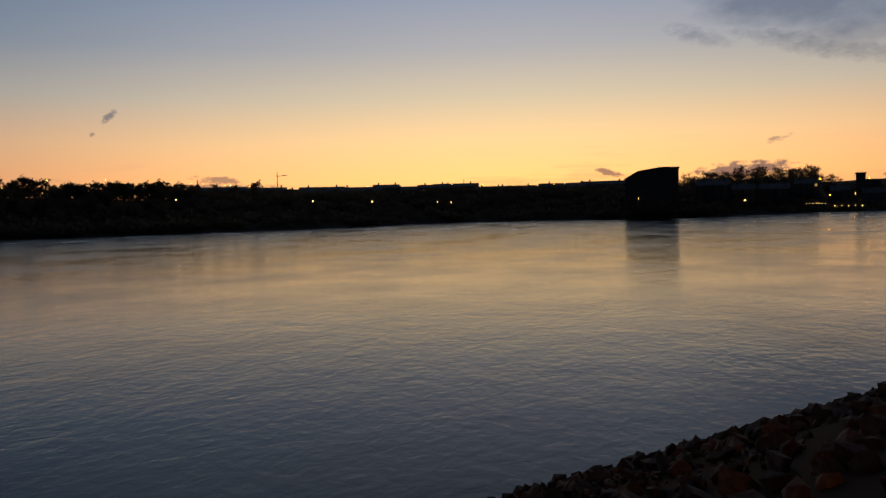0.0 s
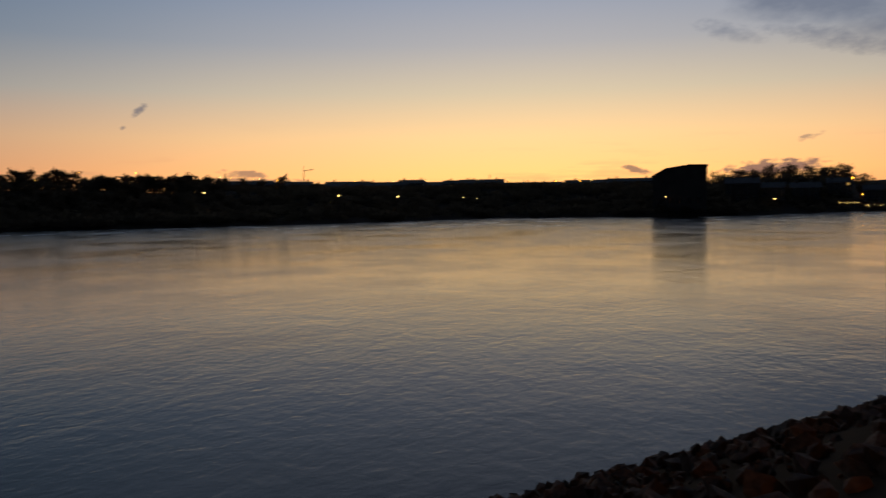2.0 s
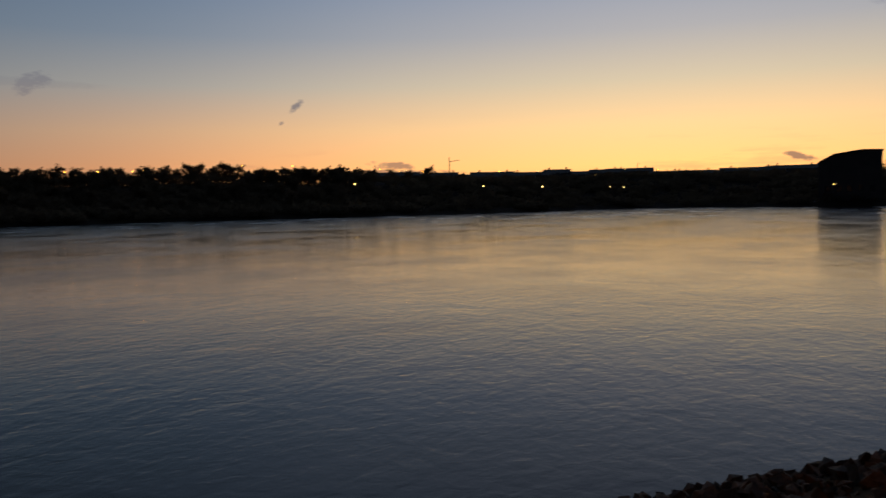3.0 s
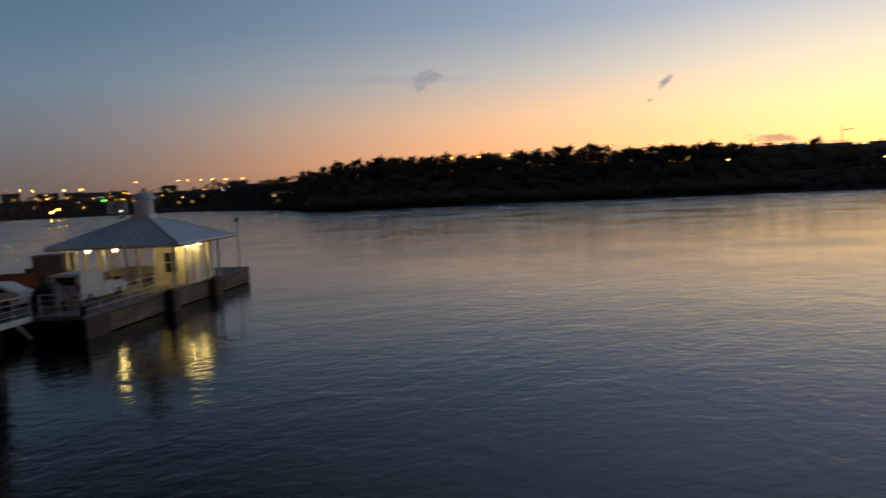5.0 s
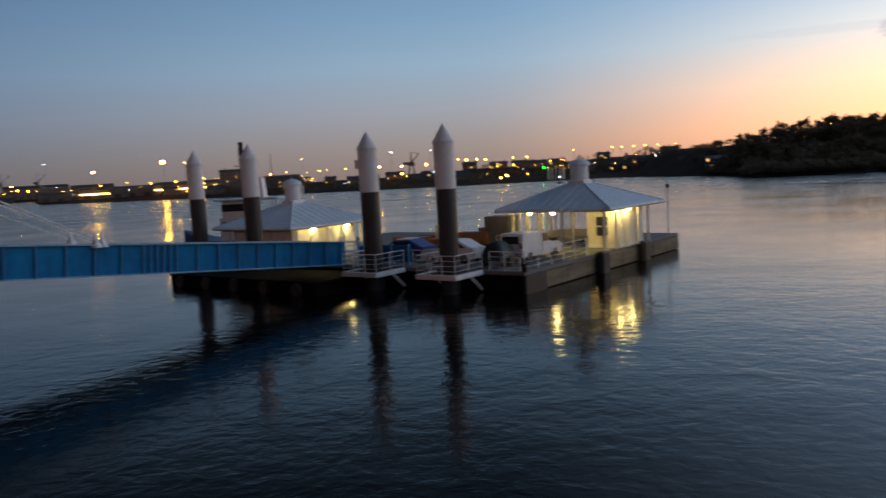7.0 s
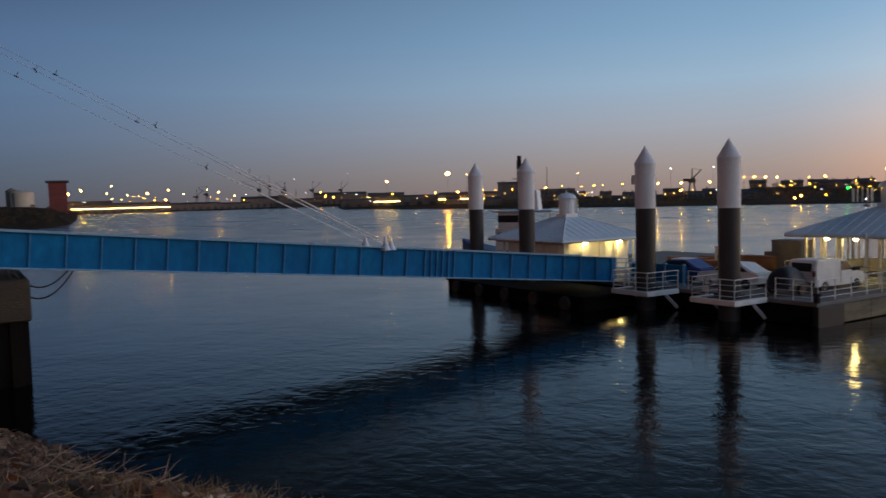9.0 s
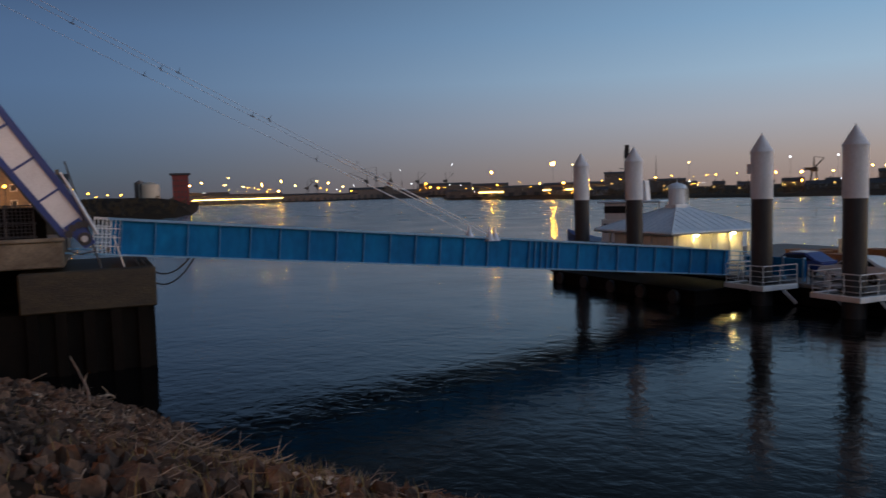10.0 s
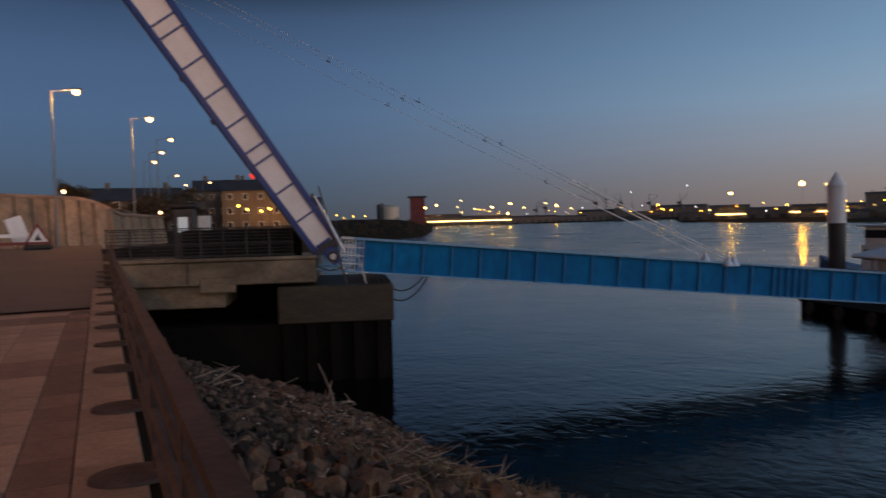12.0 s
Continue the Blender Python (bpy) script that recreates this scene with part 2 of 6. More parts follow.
def make_water():
    m = bpy.data.materials.new("river_water")
    m.use_nodes = True
    t = m.node_tree
    p = t.nodes["Principled BSDF"]
    p.inputs["Base Color"].default_value = (0.0022, 0.0029, 0.0032, 1)
    p.inputs["Roughness"].default_value = 0.07
    p.inputs["IOR"].default_value = 1.333
    p.inputs["Specular IOR Level"].default_value = 0.35
    p.inputs["Specular Tint"].default_value = (1.0, 0.93, 0.79, 1)
    co = t.nodes.new("ShaderNodeTexCoord")
    far = t.nodes.new("ShaderNodeVectorMath")
    far.operation = "LENGTH"
    t.links.new(co.outputs["Object"], far.inputs[0])
    ruffle = t.nodes.new("ShaderNodeMapRange")
    ruffle.inputs["From Min"].default_value, ruffle.inputs["From Max"].default_value = 20.0, 220.0
    ruffle.inputs["To Min"].default_value, ruffle.inputs["To Max"].default_value = 0.10, 0.21
    t.links.new(far.outputs["Value"], ruffle.inputs[0])
    # breeze patches: ruffled and slick water side by side
    patch = t.nodes.new("ShaderNodeTexNoise")
    patch.inputs["Scale"].default_value, patch.inputs["Detail"].default_value, patch.inputs["Roughness"].default_value = 0.07, 4.0, 0.6
    t.links.new(co.outputs["Object"], patch.inputs["Vector"])
    slick = t.nodes.new("ShaderNodeMapRange")
    slick.inputs["From Min"].default_value, slick.inputs["From Max"].default_value = 0.35, 0.65
    slick.inputs["To Min"].default_value, slick.inputs["To Max"].default_value = 0.6, 1.4
    t.links.new(patch.outputs[0], slick.inputs[0])
    gloss = t.nodes.new("ShaderNodeMath")
    gloss.operation = "MULTIPLY"
    t.links.new(ruffle.outputs[0], gloss.inputs[0])
    t.links.new(slick.outputs[0], gloss.inputs[1])
    t.links.new(gloss.outputs[0], p.inputs["Roughness"])
    height = None
    for scale, stretch, detail, amount in ((0.03, (1.0, 1.3, 1), 2.0, 0.15), (0.30, (1.0, 1.25, 1), 3.0, 0.16), (1.5, (1.0, 1.2, 1), 3.5, 0.085)):
        mp = t.nodes.new("ShaderNodeMapping")
        mp.inputs["Scale"].default_value = stretch
        mp.inputs["Rotation"].default_value = (0, 0, 0.6)
        t.links.new(co.outputs["Object"], mp.inputs[0])
        n = t.nodes.new("ShaderNodeTexNoise")
        n.inputs["Scale"].default_value, n.inputs["Detail"].default_value, n.inputs["Roughness"].default_value = scale, detail, 0.55
        n.inputs["Distortion"].default_value = 0.4
        t.links.new(mp.outputs[0], n.inputs["Vector"])
        k = t.nodes.new("ShaderNodeMath")
        k.operation = "MULTIPLY"
        k.inputs[1].default_value = amount
        t.links.new(n.outputs[0], k.inputs[0])
        if height is None:
            height = k.outputs[0]
        else:
            a = t.nodes.new("ShaderNodeMath")
            a.operation = "ADD"
            t.links.new(height, a.inputs[0])
            t.links.new(k.outputs[0], a.inputs[1])
            height = a.outputs[0]
    b = t.nodes.new("ShaderNodeBump")
    b.inputs["Strength"].default_value, b.inputs["Distance"].default_value = 1.0, 0.24
    t.links.new(height, b.inputs["Height"])
    t.links.new(b.outputs[0], p.inputs["Normal"])
    return m


M_WATER = make_water()
M_EARTH = surface("bank_earth", (0.022, 0.0155, 0.0105), (0.042, 0.030, 0.020), 0.95, scale=0.08, bump_scale=0.6, bump=0.4, spec=0.04)
M_LEAF = surface("foliage", (0.11, 0.085, 0.058), (0.155, 0.12, 0.08), 0.85, scale=0.6, bump_scale=3.0, vary=0.4, spec=0.05)
leaf = M_LEAF.node_tree
glint = leaf.nodes.new("ShaderNodeBsdfTranslucent")
glint.inputs[0].default_value = (0.16, 0.12, 0.075, 1)
blend = leaf.nodes.new("ShaderNodeMixShader")
blend.inputs[0].default_value = 0.45
leaf.links.new(leaf.nodes["Principled BSDF"].outputs[0], blend.inputs[1])
leaf.links.new(glint.outputs[0], blend.inputs[2])
leaf.links.new(blend.outputs[0], leaf.nodes["Material Output"].inputs[0])
M_BARK = surface("bark", (0.06, 0.045, 0.03), (0.1, 0.08, 0.06), 0.9, scale=2.0)
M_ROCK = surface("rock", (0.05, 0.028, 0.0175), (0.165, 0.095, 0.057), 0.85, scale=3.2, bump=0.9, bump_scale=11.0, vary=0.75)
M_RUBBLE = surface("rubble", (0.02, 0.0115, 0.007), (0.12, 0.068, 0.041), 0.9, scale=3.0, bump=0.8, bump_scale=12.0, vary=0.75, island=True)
M_CONC = surface("old_concrete", (0.085, 0.068, 0.047), (0.21, 0.175, 0.125), 0.85, scale=0.7, bump=0.5, bump_scale=7.0, stretch=(1, 1, 1.5))
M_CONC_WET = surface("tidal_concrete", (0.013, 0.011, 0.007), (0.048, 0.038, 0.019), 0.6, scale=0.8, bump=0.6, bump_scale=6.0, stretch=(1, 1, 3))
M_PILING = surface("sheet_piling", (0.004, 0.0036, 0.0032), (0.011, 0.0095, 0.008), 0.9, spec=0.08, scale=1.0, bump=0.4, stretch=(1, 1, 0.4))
M_BLUE = surface("blue_paint", (0.002, 0.105, 0.27), (0.004, 0.15, 0.35), 0.7, scale=0.8, bump=0.06, bump_scale=3.0, stretch=(1, 1, 0.5), spec=0.15)
M_BLUE_TRIM = surface("pale_blue_paint", (0.13, 0.30, 0.46), (0.24, 0.42, 0.56), 0.45, scale=2.0, bump=0.05)
M_BLUE_RIB = surface("rib_blue_paint", (0.02, 0.15, 0.32), (0.05, 0.21, 0.40), 0.6, scale=2.0, bump=0.05)
M_COLUMN = surface("dull_grey_column", (0.15, 0.15, 0.155), (0.22, 0.22, 0.225), 0.7, scale=2.0, bump=0.05, stretch=(1, 1, 0.3))
M_DARKBLUE = surface("dark_blue_paint", (0.010, 0.035, 0.17), (0.018, 0.055, 0.23), 0.4, scale=1.5, bump=0.05)
M_WHITE = surface("white_paint", (0.62, 0.62, 0.60), (0.8, 0.8, 0.78), 0.5, scale=1.2, bump=0.08, stretch=(1, 1, 0.4))
M_CREAM = surface("cream_cladding", (0.60, 0.57, 0.48), (0.74, 0.70, 0.60), 0.55, scale=1.0, bump=0.08, stretch=(1, 1, 0.5))
M_PANEL = surface("mast_sheet", (0.66, 0.65, 0.63), (0.80, 0.79, 0.77), 0.55, scale=0.8, bump=0.1)
M_PILE = surface("pile_grey_paint", (0.52, 0.53, 0.54), (0.70, 0.71, 0.72), 0.5, scale=1.0, bump=0.1, stretch=(1, 1, 0.3))
M_PILEDARK = surface("pile_tide_coat", (0.010, 0.010, 0.012), (0.028, 0.026, 0.026), 0.55, scale=1.5, bump=0.3, stretch=(1, 1, 0.4))
M_ROOF = surface("pale_blue_roof", (0.50, 0.59, 0.66), (0.62, 0.70, 0.75), 0.42, metal=0.0, scale=0.6, bump=0.08, bump_scale=5.0)
M_HULL = surface("timber_fender_hull", (0.075, 0.06, 0.036), (0.21, 0.175, 0.11), 0.75, scale=0.8, bump=0.4, bump_scale=6.0, stretch=(0.4, 0.4, 2))
M_BLACK = surface("black_rubber", (0.010, 0.010, 0.011), (0.022, 0.021, 0.021), 0.6, scale=3.0, bump=0.2)
M_STEEL = surface("galvanised_steel", (0.42, 0.43, 0.45), (0.58, 0.59, 0.60), 0.45, metal=0.6, scale=4.0, bump=0.05)
M_DECK = surface("deck_plate", (0.10, 0.10, 0.10), (0.18, 0.17, 0.16), 0.75, scale=0.8, bump=0.3)
M_DARKSTEEL = surface("dark_steel", (0.03, 0.03, 0.035), (0.06, 0.058, 0.06), 0.5, metal=0.4, scale=3.0, bump=0.1)
M_ASPHALT = surface("asphalt", (0.045, 0.043, 0.042), (0.07, 0.066, 0.062), 0.9, scale=0.4, bump=0.5, bump_scale=30.0)
M_SLAB = surface("pale_paving", (0.19, 0.125, 0.088), (0.28, 0.19, 0.135), 0.85, scale=1.5, bump=0.3, bump_scale=20.0, vary=0.18)
M_BRICK = surface("dark_paving_brick", (0.10, 0.055, 0.045), (0.16, 0.09, 0.07), 0.85, scale=2.0, bump=0.3, bump_scale=25.0, vary=0.25)
M_RAIL = surface("rail_paint", (0.035, 0.027, 0.026), (0.075, 0.055, 0.05), 0.8, spec=0.15, scale=3.0, bump=0.15, bump_scale=30.0)
M_WALLBRICK = surface("retaining_stone", (0.16, 0.12, 0.08), (0.28, 0.21, 0.14), 0.85, scale=0.9, bump=0.5, bump_scale=4.0, vary=0.2)
M_FACADE = surface("dusk_facade", (0.10, 0.085, 0.075), (0.16, 0.135, 0.12), 0.85, scale=0.2, bump=0.1, bump_scale=2.0, vary=0.2)
M_FACADE_WARM = surface("stone_facade", (0.10, 0.075, 0.05), (0.17, 0.13, 0.09), 0.85, scale=0.2, bump=0.1, bump_scale=2.0)
M_SLATE = surface("slate_roof", (0.03, 0.03, 0.034), (0.055, 0.055, 0.06), 0.7, scale=0.5, bump=0.2)
M_RED = surface("red_cladding", (0.13, 0.018, 0.015), (0.20, 0.03, 0.024), 0.6, scale=0.2, bump=0.1)
M_TANK = surface("tank_paint", (0.42, 0.36, 0.28), (0.55, 0.48, 0.38), 0.6, scale=0.1, bump=0.05)
M_WOOD = surface("driftwood", (0.11, 0.075, 0.05), (0.36, 0.27, 0.20), 0.85, scale=3.0, bump=0.4, stretch=(1, 1, 4), vary=0.3)
M_GRASS = surface("dry_grass", (0.13, 0.10, 0.035), (0.24, 0.18, 0.07), 0.9, scale=2.0, bump=0.0, vary=0.3, island=True)
M_SODIUM = glow("sodium_lamp", (1.0, 0.46, 0.14), 6.0)
M_DOCK_LAMP = glow("dock_flood_lamp", (1.0, 0.40, 0.03), 60.0)
M_SODIUM_FAR = glow("sodium_lamp_far", (1.0, 0.38, 0.022), 17.0)
M_SODIUM_BRIGHT = glow("bright_sodium_lamp", (1.0, 0.38, 0.022), 190.0)
M_WARM_FAR = glow("warm_lamp_far", (1.0, 0.60, 0.16), 8.0)
M_COOL_FAR = glow("white_lamp_far", (0.85, 0.92, 1.0), 4.0)
M_GREEN_FAR = glow("green_lamp", (0.004, 0.8, 0.03), 9.0)
M_RED_LAMP = glow("red_lamp", (1.0, 0.05, 0.03), 0.25)
M_TUBE = glow("pavilion_lamp", (1.0, 0.76, 0.27), 14.0)
M_LITWIN = glow("lit_window", (1.0, 0.58, 0.16), 0.5)
M_GLASS = surface("dark_glass", (0.02, 0.022, 0.025), (0.035, 0.036, 0.04), 0.12, scale=1.0, bump=0.0, spec=0.3)
M_CLEAR = bpy.data.materials.new("clear_glass")
M_CLEAR.use_nodes = True
clear = M_CLEAR.node_tree.nodes["Principled BSDF"]
clear.inputs["Transmission Weight"].default_value = 1.0
clear.inputs["Roughness"].default_value = 0.04
clear.inputs["IOR"].default_value = 1.45

# ---------------------------------------------------------------- ground, river, far banks
SHORE = [(-180, 60), (-150, 90), (-125, 420), (-104, 398), (-90, 306), (-78, 318), (-62, 268), (-45, 262), (-25, 262), (-22, 330), (-15, 400),
         (0, 420), (12, 480), (20, 600), (25, 760), (26, 1500), (36, 1350), (43, 1130), (44.2, 330), (50, 290), (54, 150), (60, 70)]
CREST = [(-180, 5), (-125, 20), (-104, 19), (-96, 15.5), (-91, 13), (-88, 13), (-72, 13), (-55, 13.2), (-42, 14.5), (-28, 13), (-24, 12.5), (-16, 12.5), (-8, 10.0), (2, 5.5),
         (20, 4), (26, 5), (43, 5), (45, 7.6), (49, 8.2), (52, 7.6), (60, 6)]


def table(rows, az):
    az = max(rows[0][0], min(rows[-1][0], az))
    for (a, u), (b, v) in zip(rows, rows[1:]):
        if a <= az <= b:
            k = (az - a) / (b - a)
            return u + (v - u) * (k * k * (3 - 2 * k))
    return rows[-1][1]


RAIL_A, RAIL_DIR = Vector((0.101, 0.261, 0.0)), Vector((-0.9198, 0.3923, 0.0))
RAIL_OUT = Vector((0.3923, 0.9198, 0.0))


def edge_bend(s):
    """Upstream the edge of the promenade curves back from the water."""
    return 0.0135 * (s + 4.0) ** 2 if s < -4.0 else 0.0


def rail_coords(x, y):
    """Metres along the promenade's edge and out from it towards the water."""
    d = Vector((x, y, 0)) - RAIL_A
    s = d.dot(RAIL_DIR)
    return s, d.dot(RAIL_OUT) + edge_bend(max(s, -60.0))


def prom_z(s):
    """Level of the promenade; it climbs gently along its length."""
    k = max(0.0, min(1.0, (s - 12.0) / 44.0))
    return 5.1 + 0.65 * k * k * (3 - 2 * k)


def bank_foot(s):
    """How far out from the promenade the rock slope meets the water."""
    f = max(7.8, 11.8 - 0.026 * (s - 4.0) ** 2) if s > 4 else max(9.6, 11.8 - 0.007 * (s - 4.0) ** 2)
    if s > 22:
        f = max(1.2, f - (s - 22) * 0.9)
    f -= 0.75 * math.exp(-((s - 9.0) / 5.0) ** 2)
    f += 0.35 * max(0.0, min(1.0, (-6.0 - s) / 6.0))
    return f + 0.2 * math.sin(s * 0.9)



def bank_top(s):
    """Level at which the rock slope begins below the promenade's edge."""
    k = max(0.0, min(1.0, (s - 6.0) / 9.0))
    return prom_z(s) - 0.35 - 2.1 * k * k * (3 - 2 * k)


def bank_z(s, o):
    """Height of the rock slope; towards the abutment it bulges."""
    k = max(0.0, min(1.0, (s - 6.0) / 9.0))
    u = max(0.0, o - 0.4) / bank_foot(s)
    return bank_top(s) * (1 - u ** (1 + 0.75 * k))


def land_z(x, y):
    az, d = math.degrees(math.atan2(-x, y)), math.hypot(x, y)
    s, o = rail_coords(x, y)
    if o < 0.4 and d < 420:
        return prom_z(s) - 0.12
    near = -4.0
    f = bank_foot(s) if -90 < s < 32 else 1.2
    if o < f + 10:
        near = max(-4.0, bank_z(s, o) if -90 < s < 32 else bank_top(s) * (1 - max(0.0, o - 0.4) / f))
    far = -4.0
    sh = table(SHORE, az)
    if d > sh - 40 and (az > -128):
        k = max(0.0, min(1.0, (d - sh) / (90.0 if sh < 380 else 260.0)))
        cr = table(CREST, az)
        far = -4.0 + 5.2 * max(0.0, min(1.0, (d - sh + 12) / 14.0)) + (cr - 1.2) * k * k * (3 - 2 * k)
        far += 1.6 * k * noise.noise(Vector((x * 0.012, y * 0.012, 3.0))) + 1.7 * k * noise.noise(Vector((x * 0.045, y * 0.045, 8.0)))
    if o < 0.4:
        near = max(near, prom_z(s) - 0.12)
    return max(near, far)


def build_ground():
    bm = bmesh.new()
    radii = [0.0] + [0.6 * 1.05 ** i for i in range(176)]
    radii = [r for r in radii if r < 3200] + [4500.0]
    n = 360
    rings = []
    for r in radii[1:]:
        ring = []
        for i in range(n):
            p = polar(-180 + 360.0 * i / n, r)
            z = land_z(p.x, p.y) if r < 3000 else 3.0
            ring.append(bm.verts.new((p.x, p.y, z)))
        rings.append(ring)
    c = bm.verts.new((0, 0, land_z(0, 0)))
    for i in range(n):
        bm.faces.new((c, rings[0][(i + 1) % n], rings[0][i]))
    for a, b in zip(rings, rings[1:]):
        for i in range(n):
            j = (i + 1) % n
            bm.faces.new((a[i], a[j], b[j], b[i]))
    bmesh.ops.recalc_face_normals(bm, faces=bm.faces)
    ob = part("ground", bm, M_EARTH, smooth=True)
    tagged(ob, "dark earth banks and bed of the river", "ground", kind="structure")


build_ground()
bm = bmesh.new()
bmesh.ops.create_grid(bm, x_segments=2, y_segments=2, size=4600)
tagged(part("water", bm, M_WATER), "calm dark river water with small ripples", "water", kind="structure")

# ---------------------------------------------------------------- pontoon frame: x along it, y across it
PON = pose(6.0, 40.6, 0.0, rz=49.5)
DECK = 1.2


def on_pontoon(u, n, z=DECK, rz=0.0):
    return PON @ pose(u, n, z, rz=rz)


def build_pontoon():
    t = thing("pontoon", PON, "floating landing pontoon with timber fenders and a steel deck", "pontoon")
    part("hull", box(0.12, 0.12, -0.6, 22.3, 29.5, 0.98, 0.05), M_DARKSTEEL, t)
    part("deck", box(0.0, 0.0, 0.98, 22.4, 29.6, DECK, 0.03), M_DECK, t, "worn grey deck plates")
    for k in range(8):
        part("fender_board", box(2.1 + k * 2.52, -0.10, 0.05, 2.1 + k * 2.52 + 2.48, 0.11, 0.97, 0.02), M_HULL, t, "weathered timber fender board")
    for k in range(11):
        part("fender_board", box(-0.10, 0.3 + k * 2.65, 0.05, 0.11, 2.9 + k * 2.65, 0.97, 0.02), M_PILING, t)
    part("bow_plate", box(-0.22, -0.22, -0.3, 2.0, -0.1, 1.02, 0.03), M_BLACK, t)
    for u in (8.2, 14.6):
        part("rubber_fender", box(u, -0.65, -0.4, u + 1.0, -0.1, 1.35, 0.12), M_BLACK, t, "black rubber berthing fender")
    for u in (3.5, 11.8, 20.4, 21.6):
        part("bollard", lathe([(0.16, DECK), (0.14, DECK + 0.3), (0.22, DECK + 0.36), (0.2, DECK + 0.44)], 12), M_BLACK, t)


build_pontoon()
t = thing("landing_float", PON, "low dark landing float under the foot of the gangway", "pontoon")
part("hull", box(-4.8, 11.3, -0.6, -0.2, 26.2, 0.72, 0.06), M_PILING, t)
part("deck", box(-4.9, 11.2, 0.72, -0.15, 26.3, 0.85, 0.02), M_PILING, t)
for k in range(5):
    part("tyre_fender", lathe([(0.2, -0.12), (0.42, -0.12), (0.46, 0.0), (0.42, 0.12), (0.2, 0.12)], 14), M_BLACK, t, "old tyre hung as a fender", m=pose(-4.98, 12.8 + k * 3.0, 0.35, ry=90))


def build_pile(u, n, side):
    t = thing("mooring_pile", on_pontoon(u, n, 0.0), "tall steel mooring pile with grey upper part and cone cap", "pile", "mooring piles of the pontoon")
    part("tidal_shaft", lathe([(0.56, -4.0), (0.56, 5.9)], 28), M_PILEDARK, t, "black-coated lower shaft", smooth=False)
    part("upper_shaft", lathe([(0.58, 5.9), (0.58, 8.35)], 28), M_PILE, t, "pale grey painted upper shaft")
    part("cap", lathe([(0.60, 8.35), (0.61, 8.5), (0.10, 9.36), (0.05, 9.42)], 28), M_PILE, t, "pale grey conical cap")
    part("spike", rod((0, 0, 9.4), (0, 0, 9.52), 0.03), M_STEEL, t)
    if side:
        part("junction_box", box(-0.25, 0.56, 7.3, 0.25, 0.86, 7.85, 0.03), M_PILE, t)
    return t


PILES = [(-1.24, 4.1, False), (-1.5, 9.65, True), (-1.8, 20.4, False), (-1.3, 27.4, False)]
for u, n, b in PILES:
    build_pile(u, n, b)


def add_railing(t, a, b, h=1.05, bays=2, mat=None, rails=4):
    """Posts and rails from a to b, as parts of t."""
    a, b = Vector(a), Vector(b)
    mat = mat or M_WHITE
    for i in range(bays + 1):
        p = a.lerp(b, i / bays)
        part("post", rod(p, p + Vector((0, 0, h)), 0.024, seg=8), mat, t)
    for k in range(rails):
        z = Vector((0, 0, h * (1 - 0.27 * k)))
        part("rail", rod(a + z, b + z, 0.022 if k == 0 else 0.012, seg=8), mat, t)


def build_pile_guide(u, n):
    t = thing("pile_guide_platform", on_pontoon(u, n, 0.0), "white cantilevered pile guide platform with railings", "platform", "pile guide platforms")
    part("frame_front", box(-1.4, -1.42, DECK - 0.24, -1.2, 1.42, DECK + 0.04, 0.03), M_WHITE, t)
    for y in (-1.42, 1.2):
        part("frame_side", box(-1.2, y, DECK - 0.24, 1.2, y + 0.22, DECK + 0.04, 0.03), M_WHITE, t)
        part("strut", rod((0.2, y + 0.12, DECK - 0.26), (1.15, y + 0.12, DECK - 1.05), 0.11, seg=4), M_WHITE, t)
    part("grating", box(-1.2, -1.2, DECK - 0.06, 1.2, -0.68, DECK, 0.0), M_DECK, t)
    part("grating", box(-1.2, 0.68, DECK - 0.06, 1.2, 1.2, DECK, 0.0), M_DECK, t)
    for y in (-0.67, 0.67):
        part("roller", rod((-0.3, y, DECK + 0.12), (0.3, y, DECK + 0.12), 0.09, seg=12), M_BLACK, t)
    z = DECK + 0.05
    add_railing(t, (-1.3, -1.32, z), (-1.3, 1.32, z), bays=3)
    add_railing(t, (-1.3, -1.32, z), (1.2, -1.32, z), bays=2)
    add_railing(t, (-1.3, 1.32, z), (1.2, 1.32, z), bays=2)


for u, n, b in PILES[:2]:
    build_pile_guide(u, n)


def lamp(name, at, colour, watts, radius=0.1):
    d = bpy.data.lights.new(name, "POINT")
    d.color, d.energy, d.shadow_soft_size = colour, watts, radius
    ob = new(name, d)
    ob.location = at
    return ob


